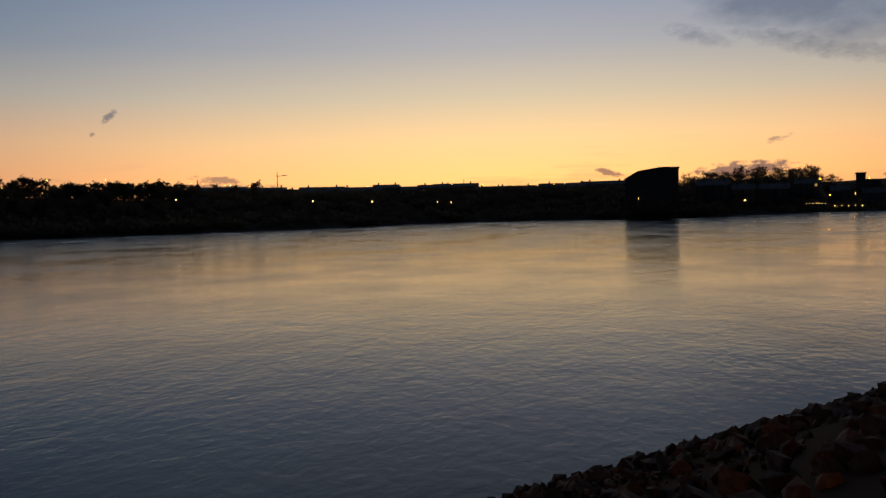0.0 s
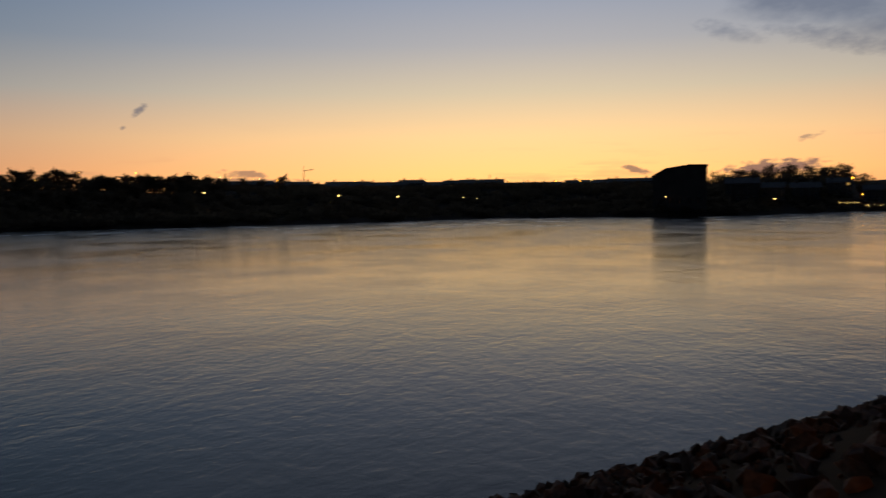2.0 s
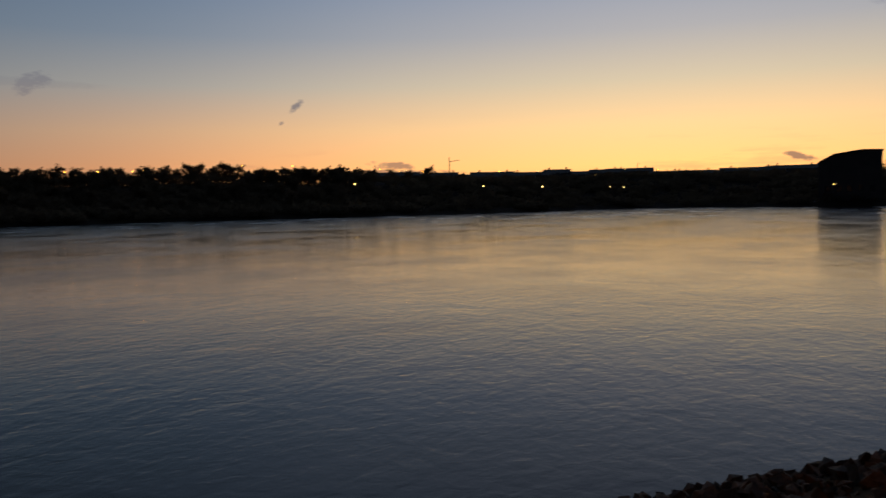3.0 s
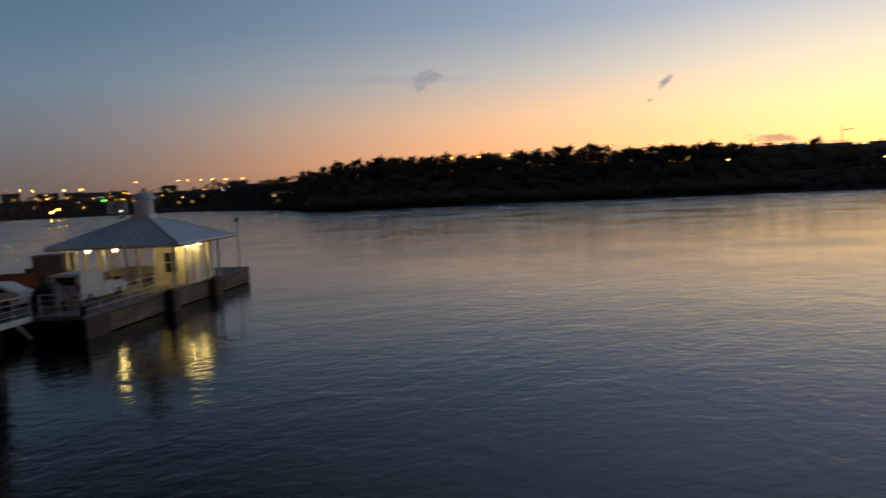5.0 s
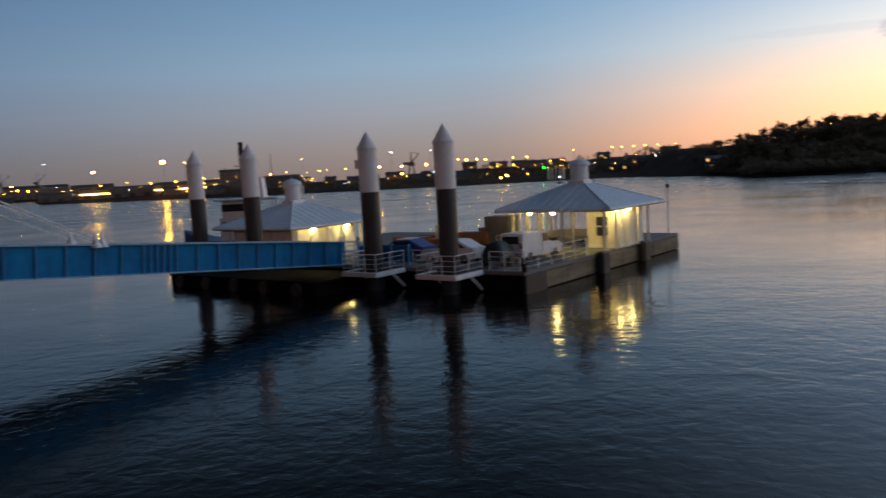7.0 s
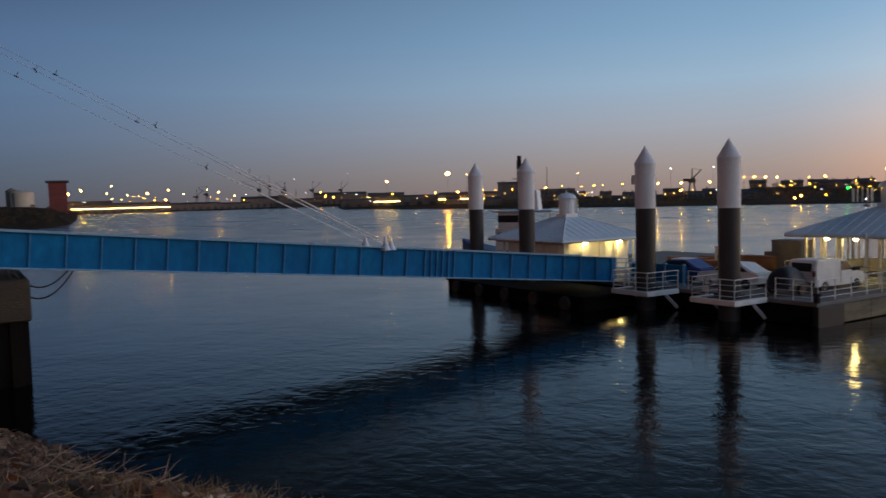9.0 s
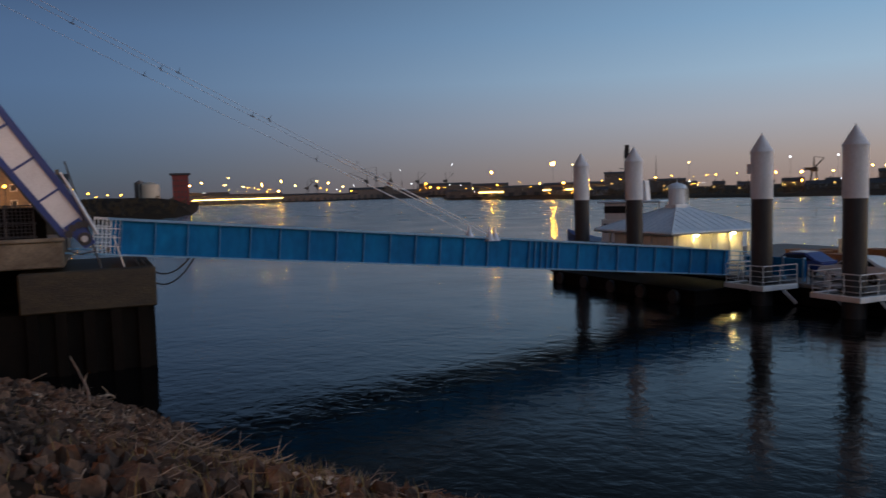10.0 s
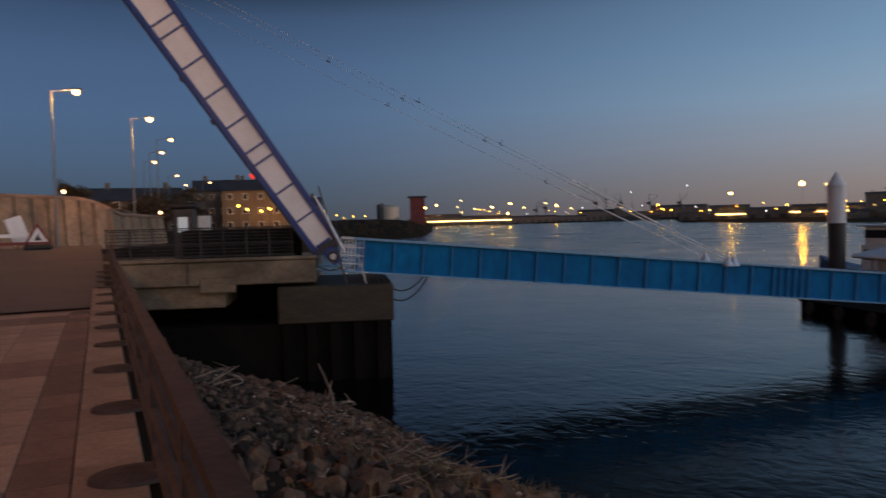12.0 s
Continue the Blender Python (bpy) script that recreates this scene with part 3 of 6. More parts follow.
def build_pavilion(u0, n0, wu, wn_, eave, apex, top, room, label, glazed=True):
    """A hipped pavilion on the deck: roof, lantern, posts, clad room and a glazed shelter."""
    m = on_pontoon(u0, n0, 0.0)
    t = thing("pavilion", m, label, "pavilion", "landing pavilions")
    cu, cn = wu / 2, wn_ / 2
    # four roof slopes with raised seams
    corners = [(0, 0), (wu, 0), (wu, wn_), (0, wn_)]
    for i in range(4):
        (ax, ay), (bx, by) = corners[i], corners[(i + 1) % 4]
        bm = bmesh.new()
        q = 0.45
        pts = [(ax, ay, eave), (bx, by, eave), (cu + (bx - cu) * q / cu * 0.5, cn + (by - cn) * q / cn * 0.5, apex), (cu + (ax - cu) * q / cu * 0.5, cn + (ay - cn) * q / cn * 0.5, apex)]
        lo = [bm.verts.new(p) for p in pts]
        hi = [bm.verts.new((p[0], p[1], p[2] + 0.09)) for p in pts]
        bm.faces.new(list(reversed(lo)))
        bm.faces.new(hi)
        for k in range(4):
            bm.faces.new((lo[k], lo[(k + 1) % 4], hi[(k + 1) % 4], hi[k]))
        slope = part("roof_slope", bm, M_ROOF, t, "pale blue metal roof sheet")
        A, B, C, D = (Vector(p) for p in pts)
        count = int((B - A).length / 0.62)
        for k in range(1, count):
            f = k / count
            e0 = A.lerp(B, f)
            # seams climb square to the eave until they meet the hip
            mid = abs(f - 0.5) * 2
            reach = min(1.0, (1 - mid) / 0.9)
            e1 = e0 + ((C + D) / 2 - (A + B) / 2) * reach
            up = Vector((0, 0, 0.09))
            part("seam", rod(e0 + up, e1 + up, 0.022, seg=4), M_ROOF, slope)
        part("hip", rod(A + Vector((0, 0, 0.1)), D + Vector((0, 0, 0.1)), 0.06, seg=6), M_ROOF, t)
    for i in range(4):
        (ax, ay), (bx, by) = corners[i], corners[(i + 1) % 4]
        part("fascia", rod((ax, ay, eave + 0.0), (bx, by, eave + 0.0), 0.11, seg=4), M_WHITE, t)
    part("soffit", box(0.1, 0.1, eave - 0.1, wu - 0.1, wn_ - 0.1, eave - 0.05), M_CREAM, t)
    # lantern
    part("lantern_base", box(cu - 0.62, cn - 0.62, apex - 0.1, cu + 0.62, cn + 0.62, apex + 0.18, 0.04), M_WHITE, t)
    drum = part("lantern_drum", lathe([(0.6, apex + 0.1), (0.6, top - 0.5)], 16), M_PILE, t, "pale grey round lantern drum", m=pose(cu, cn, 0))
    for k in range(12):
        part("lantern_rib", box(-0.03, 0.58, apex + 0.2, 0.03, 0.64, top - 0.55), M_CREAM, drum, m=pose(cu, cn, 0, rz=30 * k))
    part("lantern_cap", lathe([(0.74, top - 0.52), (0.76, top - 0.45), (0.66, top - 0.26), (0.42, top - 0.12), (0.10, top - 0.05), (0.04, top + 0.02), (0.02, top + 0.2)], 16), M_ROOF, t, m=pose(cu, cn, 0))
    # posts under the eaves
    inset = 0.85
    xs = [inset + (wu - 2 * inset) * k / 4 for k in range(5)]
    ys = [inset + (wn_ - 2 * inset) * k / 3 for k in range(4)]
    spots = {(x, y) for x in xs for y in (ys[0], ys[-1])} | {(x, y) for x in (xs[0], xs[-1]) for y in ys}
    for x, y in sorted(spots):
        part("post", box(x - 0.07, y - 0.07, DECK, x + 0.07, y + 0.07, eave - 0.1, 0.015), M_CREAM, t)
    # enclosed room with board cladding and windows
    ru0, ru1, rn0, rn1 = room
    for (ax, ay, bx, by) in ((ru0, rn0, ru1, rn0), (ru1, rn0, ru1, rn1), (ru1, rn1, ru0, rn1), (ru0, rn1, ru0, rn0)):
        L = math.hypot(bx - ax, by - ay)
        wall = part("wall", box(0, -0.06, DECK, L, 0.06, eave - 0.1), M_CREAM, t, "cream board cladding", m=pose(ax, ay, 0, rz=math.degrees(math.atan2(by - ay, bx - ax))))
        k = max(3, int(L / 1.35)) if L > 2.5 else 1
        for i in range(k):
            x = L * (i + 0.5) / k
            if not glazed and i not in (0, 3):
                part("batten", box(x - 0.03, -0.09, DECK + 0.1, x + 0.03, -0.062, eave - 0.15), M_WHITE, wall)
                continue
            part("window_frame", box(x - 0.46, -0.11, DECK + 0.75, x + 0.46, -0.062, DECK + 2.15, 0.01), M_WHITE, wall)
            if i % 3 == 2 or L > 2.5:
                part("board_panel", box(x - 0.40, -0.125, DECK + 0.82, x + 0.40, -0.112, DECK + 2.08), M_CREAM, wall)
                continue
            part("pane", box(x - 0.40, -0.125, DECK + 0.82, x + 0.40, -0.112, DECK + 1.42), M_GLASS, wall)
            part("pane", box(x - 0.40, -0.125, DECK + 1.48, x + 0.40, -0.112, DECK + 2.08), M_GLASS, wall)
            part("batten", box(x - L / k / 2 - 0.03, -0.09, DECK + 0.1, x - L / k / 2 + 0.03, -0.062, eave - 0.15), M_WHITE, wall)
        part("skirting", box(0, -0.1, DECK, L, -0.061, DECK + 0.22), M_WHITE, wall)
    return t


pav = build_pavilion(8.4, -1.1, 8.6, 8.5, 3.95, 5.62, 7.28, (3.4, 7.2, 1.1, 3.3), "white landing pavilion with pale blue hipped roof and lit eaves")
pav2 = build_pavilion(0.5, 19.3, 8.65, 9.0, 3.48, 5.2, 7.05, (1.1, 7.5, 1.2, 7.8), "white waiting pavilion with pale blue hipped roof beside the gangway", glazed=False)


def eave_lamp(u, n, z, watts):
    t = thing("eave_lamp", on_pontoon(u, n, z), "warm bulkhead lamp glowing under the pavilion eave", "lamp", "pavilion eave lamps")
    part("housing", box(-0.16, -0.16, 0.0, 0.16, 0.16, 0.06, 0.02), M_WHITE, t)
    bm = bmesh.new()
    bmesh.ops.create_uvsphere(bm, u_segments=12, v_segments=8, radius=0.13)
    part("globe", bm, M_TUBE, t, "glowing warm globe", m=pose(0, 0, -0.1))
    lamp("eave_light", on_pontoon(u, n, z - 0.32).translation, (1.0, 0.76, 0.28), watts, 0.12)


# ---------------------------------------------------------------- gangway bridge: x along it from the shore, y away from the open water
GANG = pose(-25.9, 22.1, 4.58, ry=5.44, rz=49.95)
QUAY = pose(-25.9, 22.1, 0.0, rz=49.95)
SPAN = 33.7
STIFF = [0.5 + 1.31 * k for k in range(15)] + [19.95 + 0.36 * k for k in range(6)] + [23.0 + 1.29 * k for k in range(9)]


def build_gangway():
    t = thing("gangway_bridge", GANG, "blue plate-girder gangway sloping down from the quay to the pontoon", "bridge")
    h = 1.5
    for y, side in ((0.0, -1), (3.3, 1)):
        part("web", box(0.1, y - 0.012, 0.06, SPAN, y + 0.012, h - 0.05), M_BLUE, t, "bright blue web plate")
        part("top_flange", box(0.0, y - 0.17, h - 0.05, SPAN, y + 0.17, h, 0.008), M_BLUE_TRIM, t, "pale blue flange")
        part("bottom_flange", box(-1.6, y - 0.2, 0.0, SPAN, y + 0.2, 0.06, 0.01), M_BLUE_TRIM, t, "pale blue flange")
        st = None
        for x in STIFF:
            mm = pose(x, y, 0)
            if st is None:
                st = part("stiffener", box(-0.022, -0.13, 0.06, 0.022, 0.13, h - 0.05, 0.005), M_BLUE_RIB, t, m=mm)
            else:
                twin(st, mm)
    for k in range(14):
        part("cross_beam", box(0.6 + k * 2.45, 0.1, -0.02, 0.75 + k * 2.45, 3.2, 0.1), M_DARKBLUE, t)
    part("walkway", box(0.0, 0.1, 0.1, SPAN, 3.2, 0.18), M_DECK, t)
    # open end bays
    for y in (0.0, 3.3):
        for k in range(7):
            part("end_bar", box(-0.55 + k * 0.16, y - 0.02, 0.06, -0.52 + k * 0.16, y + 0.02, h), M_WHITE, t)
        for z in (0.35, 0.72, 1.08, 1.46):
            part("end_rail", box(-0.56, y - 0.025, z, 0.48, y + 0.025, z + 0.04), M_WHITE, t)
    for z in (0.3, 0.6, 0.9, 1.2, 1.45):
        part("landing_rail", rod((SPAN, 0, z), (SPAN + 2.6, 0, z), 0.03), M_BLUE_TRIM, t)
    for k in range(4):
        part("landing_post", rod((SPAN + 0.1 + k * 0.83, 0, 0), (SPAN + 0.1 + k * 0.83, 0, 1.48), 0.035), M_BLUE_TRIM, t)
    # slack cables under the shore end
    for x0, x1, drop in ((1.0, 3.4, 1.15), (1.2, 3.2, 0.7)):
        pts = [Vector((x0 + (x1 - x0) * i / 12, -0.1, 0.0 - drop * (1 - ((i - 6) / 6.0) ** 2))) for i in range(13)]
        bm = tube(pts, 0.035)
        part("slack_cable", bm, M_BLACK, t, "black hose hanging in a loop")


build_gangway()


def plane_point(s, z, off=0.0):
    """A point in the upright plane of the near girder, s metres along it from the shore end."""
    return Vector((-25.9 + 0.6434 * s - 0.7655 * off, 22.1 + 0.7655 * s + 0.6434 * off, z))


def build_mast():
    a, b = plane_point(-0.85, 5.4), plane_point(-9.35, 18.1)
    axis = (b - a).normalized()
    out = Vector((-0.7655, 0.6434, 0))
    side = out.cross(axis)
    m = Matrix((( axis.x, out.x, side.x, a.x), (axis.y, out.y, side.y, a.y), (axis.z, out.z, side.z, a.z), (0, 0, 0, 1)))
    L = (b - a).length
    t = thing("leaning_mast", m, "leaning white and blue lifting mast of the gangway", "mast")
    w0, w1 = 0.40, 0.62
    for sgn in (-1, 1):
        bm = bmesh.new()
        for x, w in ((0.3, w0), (L, w1)):
            for y in (-0.35, 0.35):
                for d in (0.0, 0.26):
                    bm.verts.new((x, y, sgn * (w + d)))
        bmesh.ops.convex_hull(bm, input=bm.verts)
        part("edge_flange", bm, M_DARKBLUE, t, "dark blue edge flange")
    n = 11
    xs = [0.5]
    step = [1.5, 1.45, 1.5, 0.62, 1.3, 1.5, 1.5, 1.5, 0.62, 1.4, 1.4]
    for k in range(n):
        xs.append(xs[-1] + step[k] * (L - 0.7) / sum(step))
    for x0, x1 in zip(xs, xs[1:]):
        f0, f1 = w0 + (w1 - w0) * x0 / L, w0 + (w1 - w0) * x1 / L
        bm = bmesh.new()
        for x, w in ((x0 + 0.045, f0), (x1 - 0.045, f1)):
            for y in (-0.28, 0.28):
                for sg in (-1, 1):
                    bm.verts.new((x, y, sg * (w - 0.01)))
        bmesh.ops.convex_hull(bm, input=bm.verts)
        part("panel", bm, M_PANEL, t)
        part("rib", box(x1 - 0.04, -0.33, -f1, x1 + 0.04, 0.33, f1), M_DARKBLUE, t)
    part("conduit", rod((0.4, -0.42, -0.66), (L, -0.42, -0.86), 0.035), M_BLACK, t)
    for x, dz in ((4.6, 0.0), (7.4, 0.02), (9.6, 0.03)):
        part("bracket_lamp", box(x, -0.5, -0.88, x + 0.24, -0.36, -0.74, 0.03), M_RED_LAMP if x < 5 else M_DARKSTEEL, t, "small lamp on a bracket")
    # foot with pivot and sheaves
    part("pivot", rod((-0.1, -0.6, 0.0), (-0.1, 0.6, 0.0), 0.26, seg=20), M_DARKSTEEL, t, "grey steel pivot drum")
    part("pivot_cap", rod((-0.1, -0.68, 0.0), (-0.1, -0.6, 0.0), 0.13, seg=14), M_STEEL, t)
    for y in (-0.42, 0.42):
        part("foot_plate", prism([(-0.45, -0.22), (0.7, -0.36), (0.7, 0.36), (-0.45, 0.22)], y - 0.04, y + 0.04), M_DARKBLUE, t, "dark blue hinge plate")
    for z in (-0.34, -0.1, 0.16, 0.36):
        part("sheave", lathe([(0.12, -0.05), (0.14, -0.05), (0.10, 0.0), (0.14, 0.05), (0.12, 0.05)], 16), M_DARKSTEEL, t, m=pose(0.55 - abs(z) * 0.5, -0.56, z, rx=90))
    part("hydraulic_ram", rod((-0.2, -0.62, 0.5), (1.7, -0.62, 0.78), 0.07, seg=10), M_STEEL, t)
    part("ram_rod", rod((1.7, -0.62, 0.78), (2.5, -0.62, 0.88), 0.04, seg=8), M_WHITE, t)
    part("hose", tube([Vector((0.3, -0.7, -0.5)), Vector((-0.1, -0.75, -0.75)), Vector((-0.5, -0.72, -0.5)), Vector((-0.7, -0.7, 0.0))], 0.03), M_BLACK, t)
    g = thing("signal_pole", QUAY @ pose(0.1, -0.4, 0.0), "thin leaning signal pole at the mast foot", "pole")
    part("pole", rod((-0.35, 0, 4.1), (-1.45, 0, 8.4), 0.05, 0.03), M_DARKSTEEL, g)
    part("stay", rod((0.5, 0, 4.1), (0.15, 0, 5.4), 0.03), M_STEEL, g)
    return t


build_mast()


def build_stay(z_off, off, s1, marks):
    a, b = plane_point(-9.0, 18.0 + z_off, off), plane_point(s1, 4.5, off)
    pts = [a.lerp(b, i / 24) - Vector((0, 0, 0.12 * 4 * (i / 24) * (1 - i / 24))) for i in range(25)]
    t = thing("stay_cable", Matrix.Identity(4), "thin pale stay cable with dark clamps above the gangway", "cable", "gangway stay cables")
    part("wire", tube(pts, 0.012), M_STEEL, t)
    part("sleeve", tube(pts[17:], 0.03), M_WHITE, t, "white plastic cable sleeve")
    for i, k in enumerate(marks):
        p = pts[int(k)].lerp(pts[int(k) + 1], k - int(k))
        part("clamp", box(-0.1, -0.02, -0.025, 0.1, 0.02, 0.025, 0.01), M_DARKSTEEL, t, m=pose(*p, ry=24 + 40 * (i % 2), rz=50))
        part("clamp_arm", rod(p + Vector((0, 0, 0.0)), p + Vector((0.06, 0.05, 0.2)), 0.012), M_DARKSTEEL, t)
    part("anchor", lathe([(0.3, 0), (0.22, 0.12), (0.09, 0.4), (0.04, 0.7)], 10), M_STEEL, t, m=Matrix.Translation(pts[-1] - Vector((0, 0, 0.25))))


build_stay(0.2, 0.0, 17.7, (7.4, 10.3, 13.6))
build_stay(0.5, 0.0, 18.0, (10.8, 14.1, 17.6))
build_stay(0.0, 3.3, 18.2, (9.7, 16.6))

# ---------------------------------------------------------------- quay abutment


def build_abutment():
    t = thing("abutment", QUAY, "stained concrete quay abutment on dark sheet piling", "abutment", kind="structure")
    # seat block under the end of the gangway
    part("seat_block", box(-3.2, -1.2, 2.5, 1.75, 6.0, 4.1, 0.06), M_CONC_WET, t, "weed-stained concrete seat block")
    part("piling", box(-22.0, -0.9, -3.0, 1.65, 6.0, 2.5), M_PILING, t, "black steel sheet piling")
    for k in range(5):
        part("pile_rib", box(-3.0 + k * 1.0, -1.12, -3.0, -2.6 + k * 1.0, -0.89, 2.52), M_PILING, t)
    # slab with an opening beneath
    part("deck_slab", box(-24.0, -1.0, 4.25, -1.55, 7.0, 5.28, 0.05), M_CONC, t, "pale stained concrete deck beam")
    part("kerb", box(-24.0, -1.1, 5.28, -1.5, -0.8, 5.42, 0.02), M_CONC, t)
    part("pier", box(-9.4, -0.8, 3.3, -5.4, 5.0, 4.25, 0.04), M_CONC, t, "ochre-stained concrete pier cap")
    part("soffit_step", box(-6.4, -1.06, 3.95, -4.9, -1.0, 4.6, 0.05), M_CONC, t)
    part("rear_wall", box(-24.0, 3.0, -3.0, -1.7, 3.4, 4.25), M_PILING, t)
    for k in range(3):
        part("joint", box(-6.9 - k * 6.0, -1.012, 4.3, -6.86 - k * 6.0, -1.0, 5.25), M_PILING, t)


build_abutment()

# lamps of the pavilions
t = thing("shelter_screen", on_pontoon(16.1, 0.0, 0.0), "white glazed wind screen behind the open shelter", "screen")
for k in range(5):
    part("panel", box(-0.04, 0.3 + k * 1.3, DECK, 0.04, 1.55 + k * 1.3, DECK + 0.9, 0.01), M_CREAM, t)
    part("pane", box(-0.015, 0.36 + k * 1.3, DECK + 0.96, 0.015, 1.5 + k * 1.3, DECK + 2.2), M_CLEAR, t)
    part("mullion", box(-0.05, 0.24 + k * 1.3, DECK, 0.05, 0.34 + k * 1.3, DECK + 2.65), M_WHITE, t)
t = thing("shelter_screen", on_pontoon(9.6, 6.3, 0.0, -90) @ pose(0, 0, 0, rz=90), "low cream balustrade with posts along the open shelter", "screen")
for k in range(5):
    part("panel", box(0.1 + k * 1.25, -0.04, DECK, 1.3 + k * 1.25, 0.04, DECK + 0.95, 0.01), M_CREAM, t)
    part("mullion", box(0.04 + k * 1.25, -0.06, DECK, 0.12 + k * 1.25, 0.06, DECK + 2.65), M_WHITE, t)
t = thing("bench", on_pontoon(14.2, 5.0, DECK, 0), "plain slatted bench under the shelter roof", "bench")
for k in range(4):
    part("slat", box(-0.22 + k * 0.12, -1.4, 0.42, -0.13 + k * 0.12, 1.4, 0.46, 0.006), M_WOOD, t)
for y in (-1.1, 1.1):
    part("leg", box(-0.2, y - 0.04, 0, 0.2, y + 0.04, 0.42), M_DARKSTEEL, t)
eave_lamp(9.6, 5.4, 3.84, 14)
eave_lamp(9.6, 3.6, 3.84, 16)
eave_lamp(11.2, -0.2, 3.84, 34)
eave_lamp(13.0, -0.2, 3.84, 20)
eave_lamp(3.2, 19.9, 3.38, 11)
eave_lamp(6.6, 19.9, 3.38, 14)


# ---------------------------------------------------------------- things on the pontoon
def build_edge_railing(name, a, b, bays, label):
    t = thing(name, PON, label, "railing", "pontoon edge railings")
    add_railing(t, a, b, h=1.05, bays=bays, mat=M_WHITE, rails=4)


build_edge_railing("edge_railing", (0.4, 0.2, DECK), (7.6, 0.2, DECK), 5, "white tubular railing along the pontoon edge")
build_edge_railing("edge_railing", (0.2, 0.4, DECK), (0.2, 2.4, DECK), 2, "white tubular railing across the pontoon end")
build_edge_railing("edge_railing", (0.2, 5.9, DECK), (0.2, 8.0, DECK), 2, "white tubular railing between the pile platforms")
build_edge_railing("edge_railing", (7.8, 0.2, DECK), (8.6, 2.6, DECK), 2, "white tubular railing beside the pavilion entrance")
build_edge_railing("edge_railing", (9.0, 7.8, DECK), (16.8, 7.8, DECK), 6, "white tubular railing behind the lit pavilion")


def add_wheel(t, x, y, r, w=0.2):
    g = part("wheel", rod((x, y - w / 2, r), (x, y + w / 2, r), r * 0.62, seg=14), M_STEEL, t, "grey steel wheel disc")
    bm = lathe([(r * 0.6, -w / 2), (r * 0.94, -w / 2), (r, -w * 0.3), (r, w * 0.3), (r * 0.94, w / 2), (r * 0.6, w / 2)], 18)
    part("tyre", bm, M_BLACK, g, "black tyre", m=pose(x, y, r, rx=90))


def build_van(m):
    t = thing("van", m, "small white van parked on the pontoon deck", "van")
    side = [(-2.05, 0.32), (2.1, 0.32), (2.15, 0.75), (2.0, 0.95), (1.2, 1.08), (0.55, 1.66), (0.2, 1.74), (-1.95, 1.76), (-2.08, 1.5)]
    bm = prism(side, -0.84, 0.84)
    bmesh.ops.bevel(bm, geom=list(bm.edges), offset=0.06, segments=2, affect="EDGES")
    body = part("body", bm, M_WHITE, t, "white painted body", smooth=False)
    for y in (-0.845, 0.845):
        part("side_window", prism([(0.05, 1.12), (1.0, 1.12), (0.5, 1.6), (0.05, 1.62)], y - 0.008, y + 0.008), M_GLASS, body)
        part("door_seam", box(-0.02, y - 0.006, 0.42, 0.0, y + 0.006, 1.7), M_BLACK, body)
        part("mirror", box(0.95, y * 1.08 - 0.08, 1.05, 1.08, y * 1.08 + 0.08, 1.25, 0.02), M_BLACK, t)
    part("windscreen", prism([(0.62, 1.66), (1.24, 1.13), (1.22, 1.10), (0.58, 1.64)], -0.7, 0.7), M_GLASS, body)
    part("rear_window", box(-2.1, -0.6, 1.15, -2.06, 0.6, 1.6), M_GLASS, body)
    part("bumper", box(2.08, -0.8, 0.35, 2.2, 0.8, 0.58, 0.03), M_BLACK, t)
    part("bumper", box(-2.2, -0.8, 0.35, -2.06, 0.8, 0.58, 0.03), M_BLACK, t)
    for y in (-0.62, 0.62):
        part("headlight", box(2.02, y - 0.15, 0.68, 2.16, y + 0.15, 0.86, 0.03), M_GLASS, t)
        part("tail_light", box(-2.12, y * 1.2 - 0.06, 0.9, -2.05, y * 1.2 + 0.06, 1.2), M_RED, t)
    for x in (-1.3, 1.35):
        for y in (-0.74, 0.74):
            add_wheel(t, x, y, 0.31)


build_van(on_pontoon(5.2, 2.7, DECK, -4))


def build_car(m, body_mat, label):
    t = thing("car", m, label, "car")
    side = [(-1.95, 0.3), (1.95, 0.3), (2.0, 0.62), (1.85, 0.8), (0.95, 0.92), (0.35, 1.36), (-0.9, 1.42), (-1.65, 1.0), (-2.0, 0.92)]
    bm = prism(side, -0.8, 0.8)
    bmesh.ops.bevel(bm, geom=list(bm.edges), offset=0.07, segments=2, affect="EDGES")
    body = part("body", bm, body_mat, t)
    for y in (-0.805, 0.805):
        part("side_window", prism([(-1.4, 0.98), (0.75, 0.98), (0.3, 1.3), (-0.85, 1.35)], y - 0.008, y + 0.008), M_GLASS, body)
    part("windscreen", prism([(0.42, 1.35), (1.0, 0.96), (0.97, 0.93), (0.38, 1.33)], -0.68, 0.68), M_GLASS, body)
    part("roof_panel", box(-0.8, -0.6, 1.41, 0.25, 0.6, 1.45, 0.015), M_WHITE, body, "white roof panel")
    for x in (-1.25, 1.25):
        for y in (-0.7, 0.7):
            add_wheel(t, x, y, 0.3)


build_car(on_pontoon(2.9, 7.0, DECK, 95), M_WHITE, "white car parked by the pontoon end")
build_car(on_pontoon(3.2, 11.2, DECK, 95), M_DARKBLUE, "dark blue car with pale roof by the gangway foot")


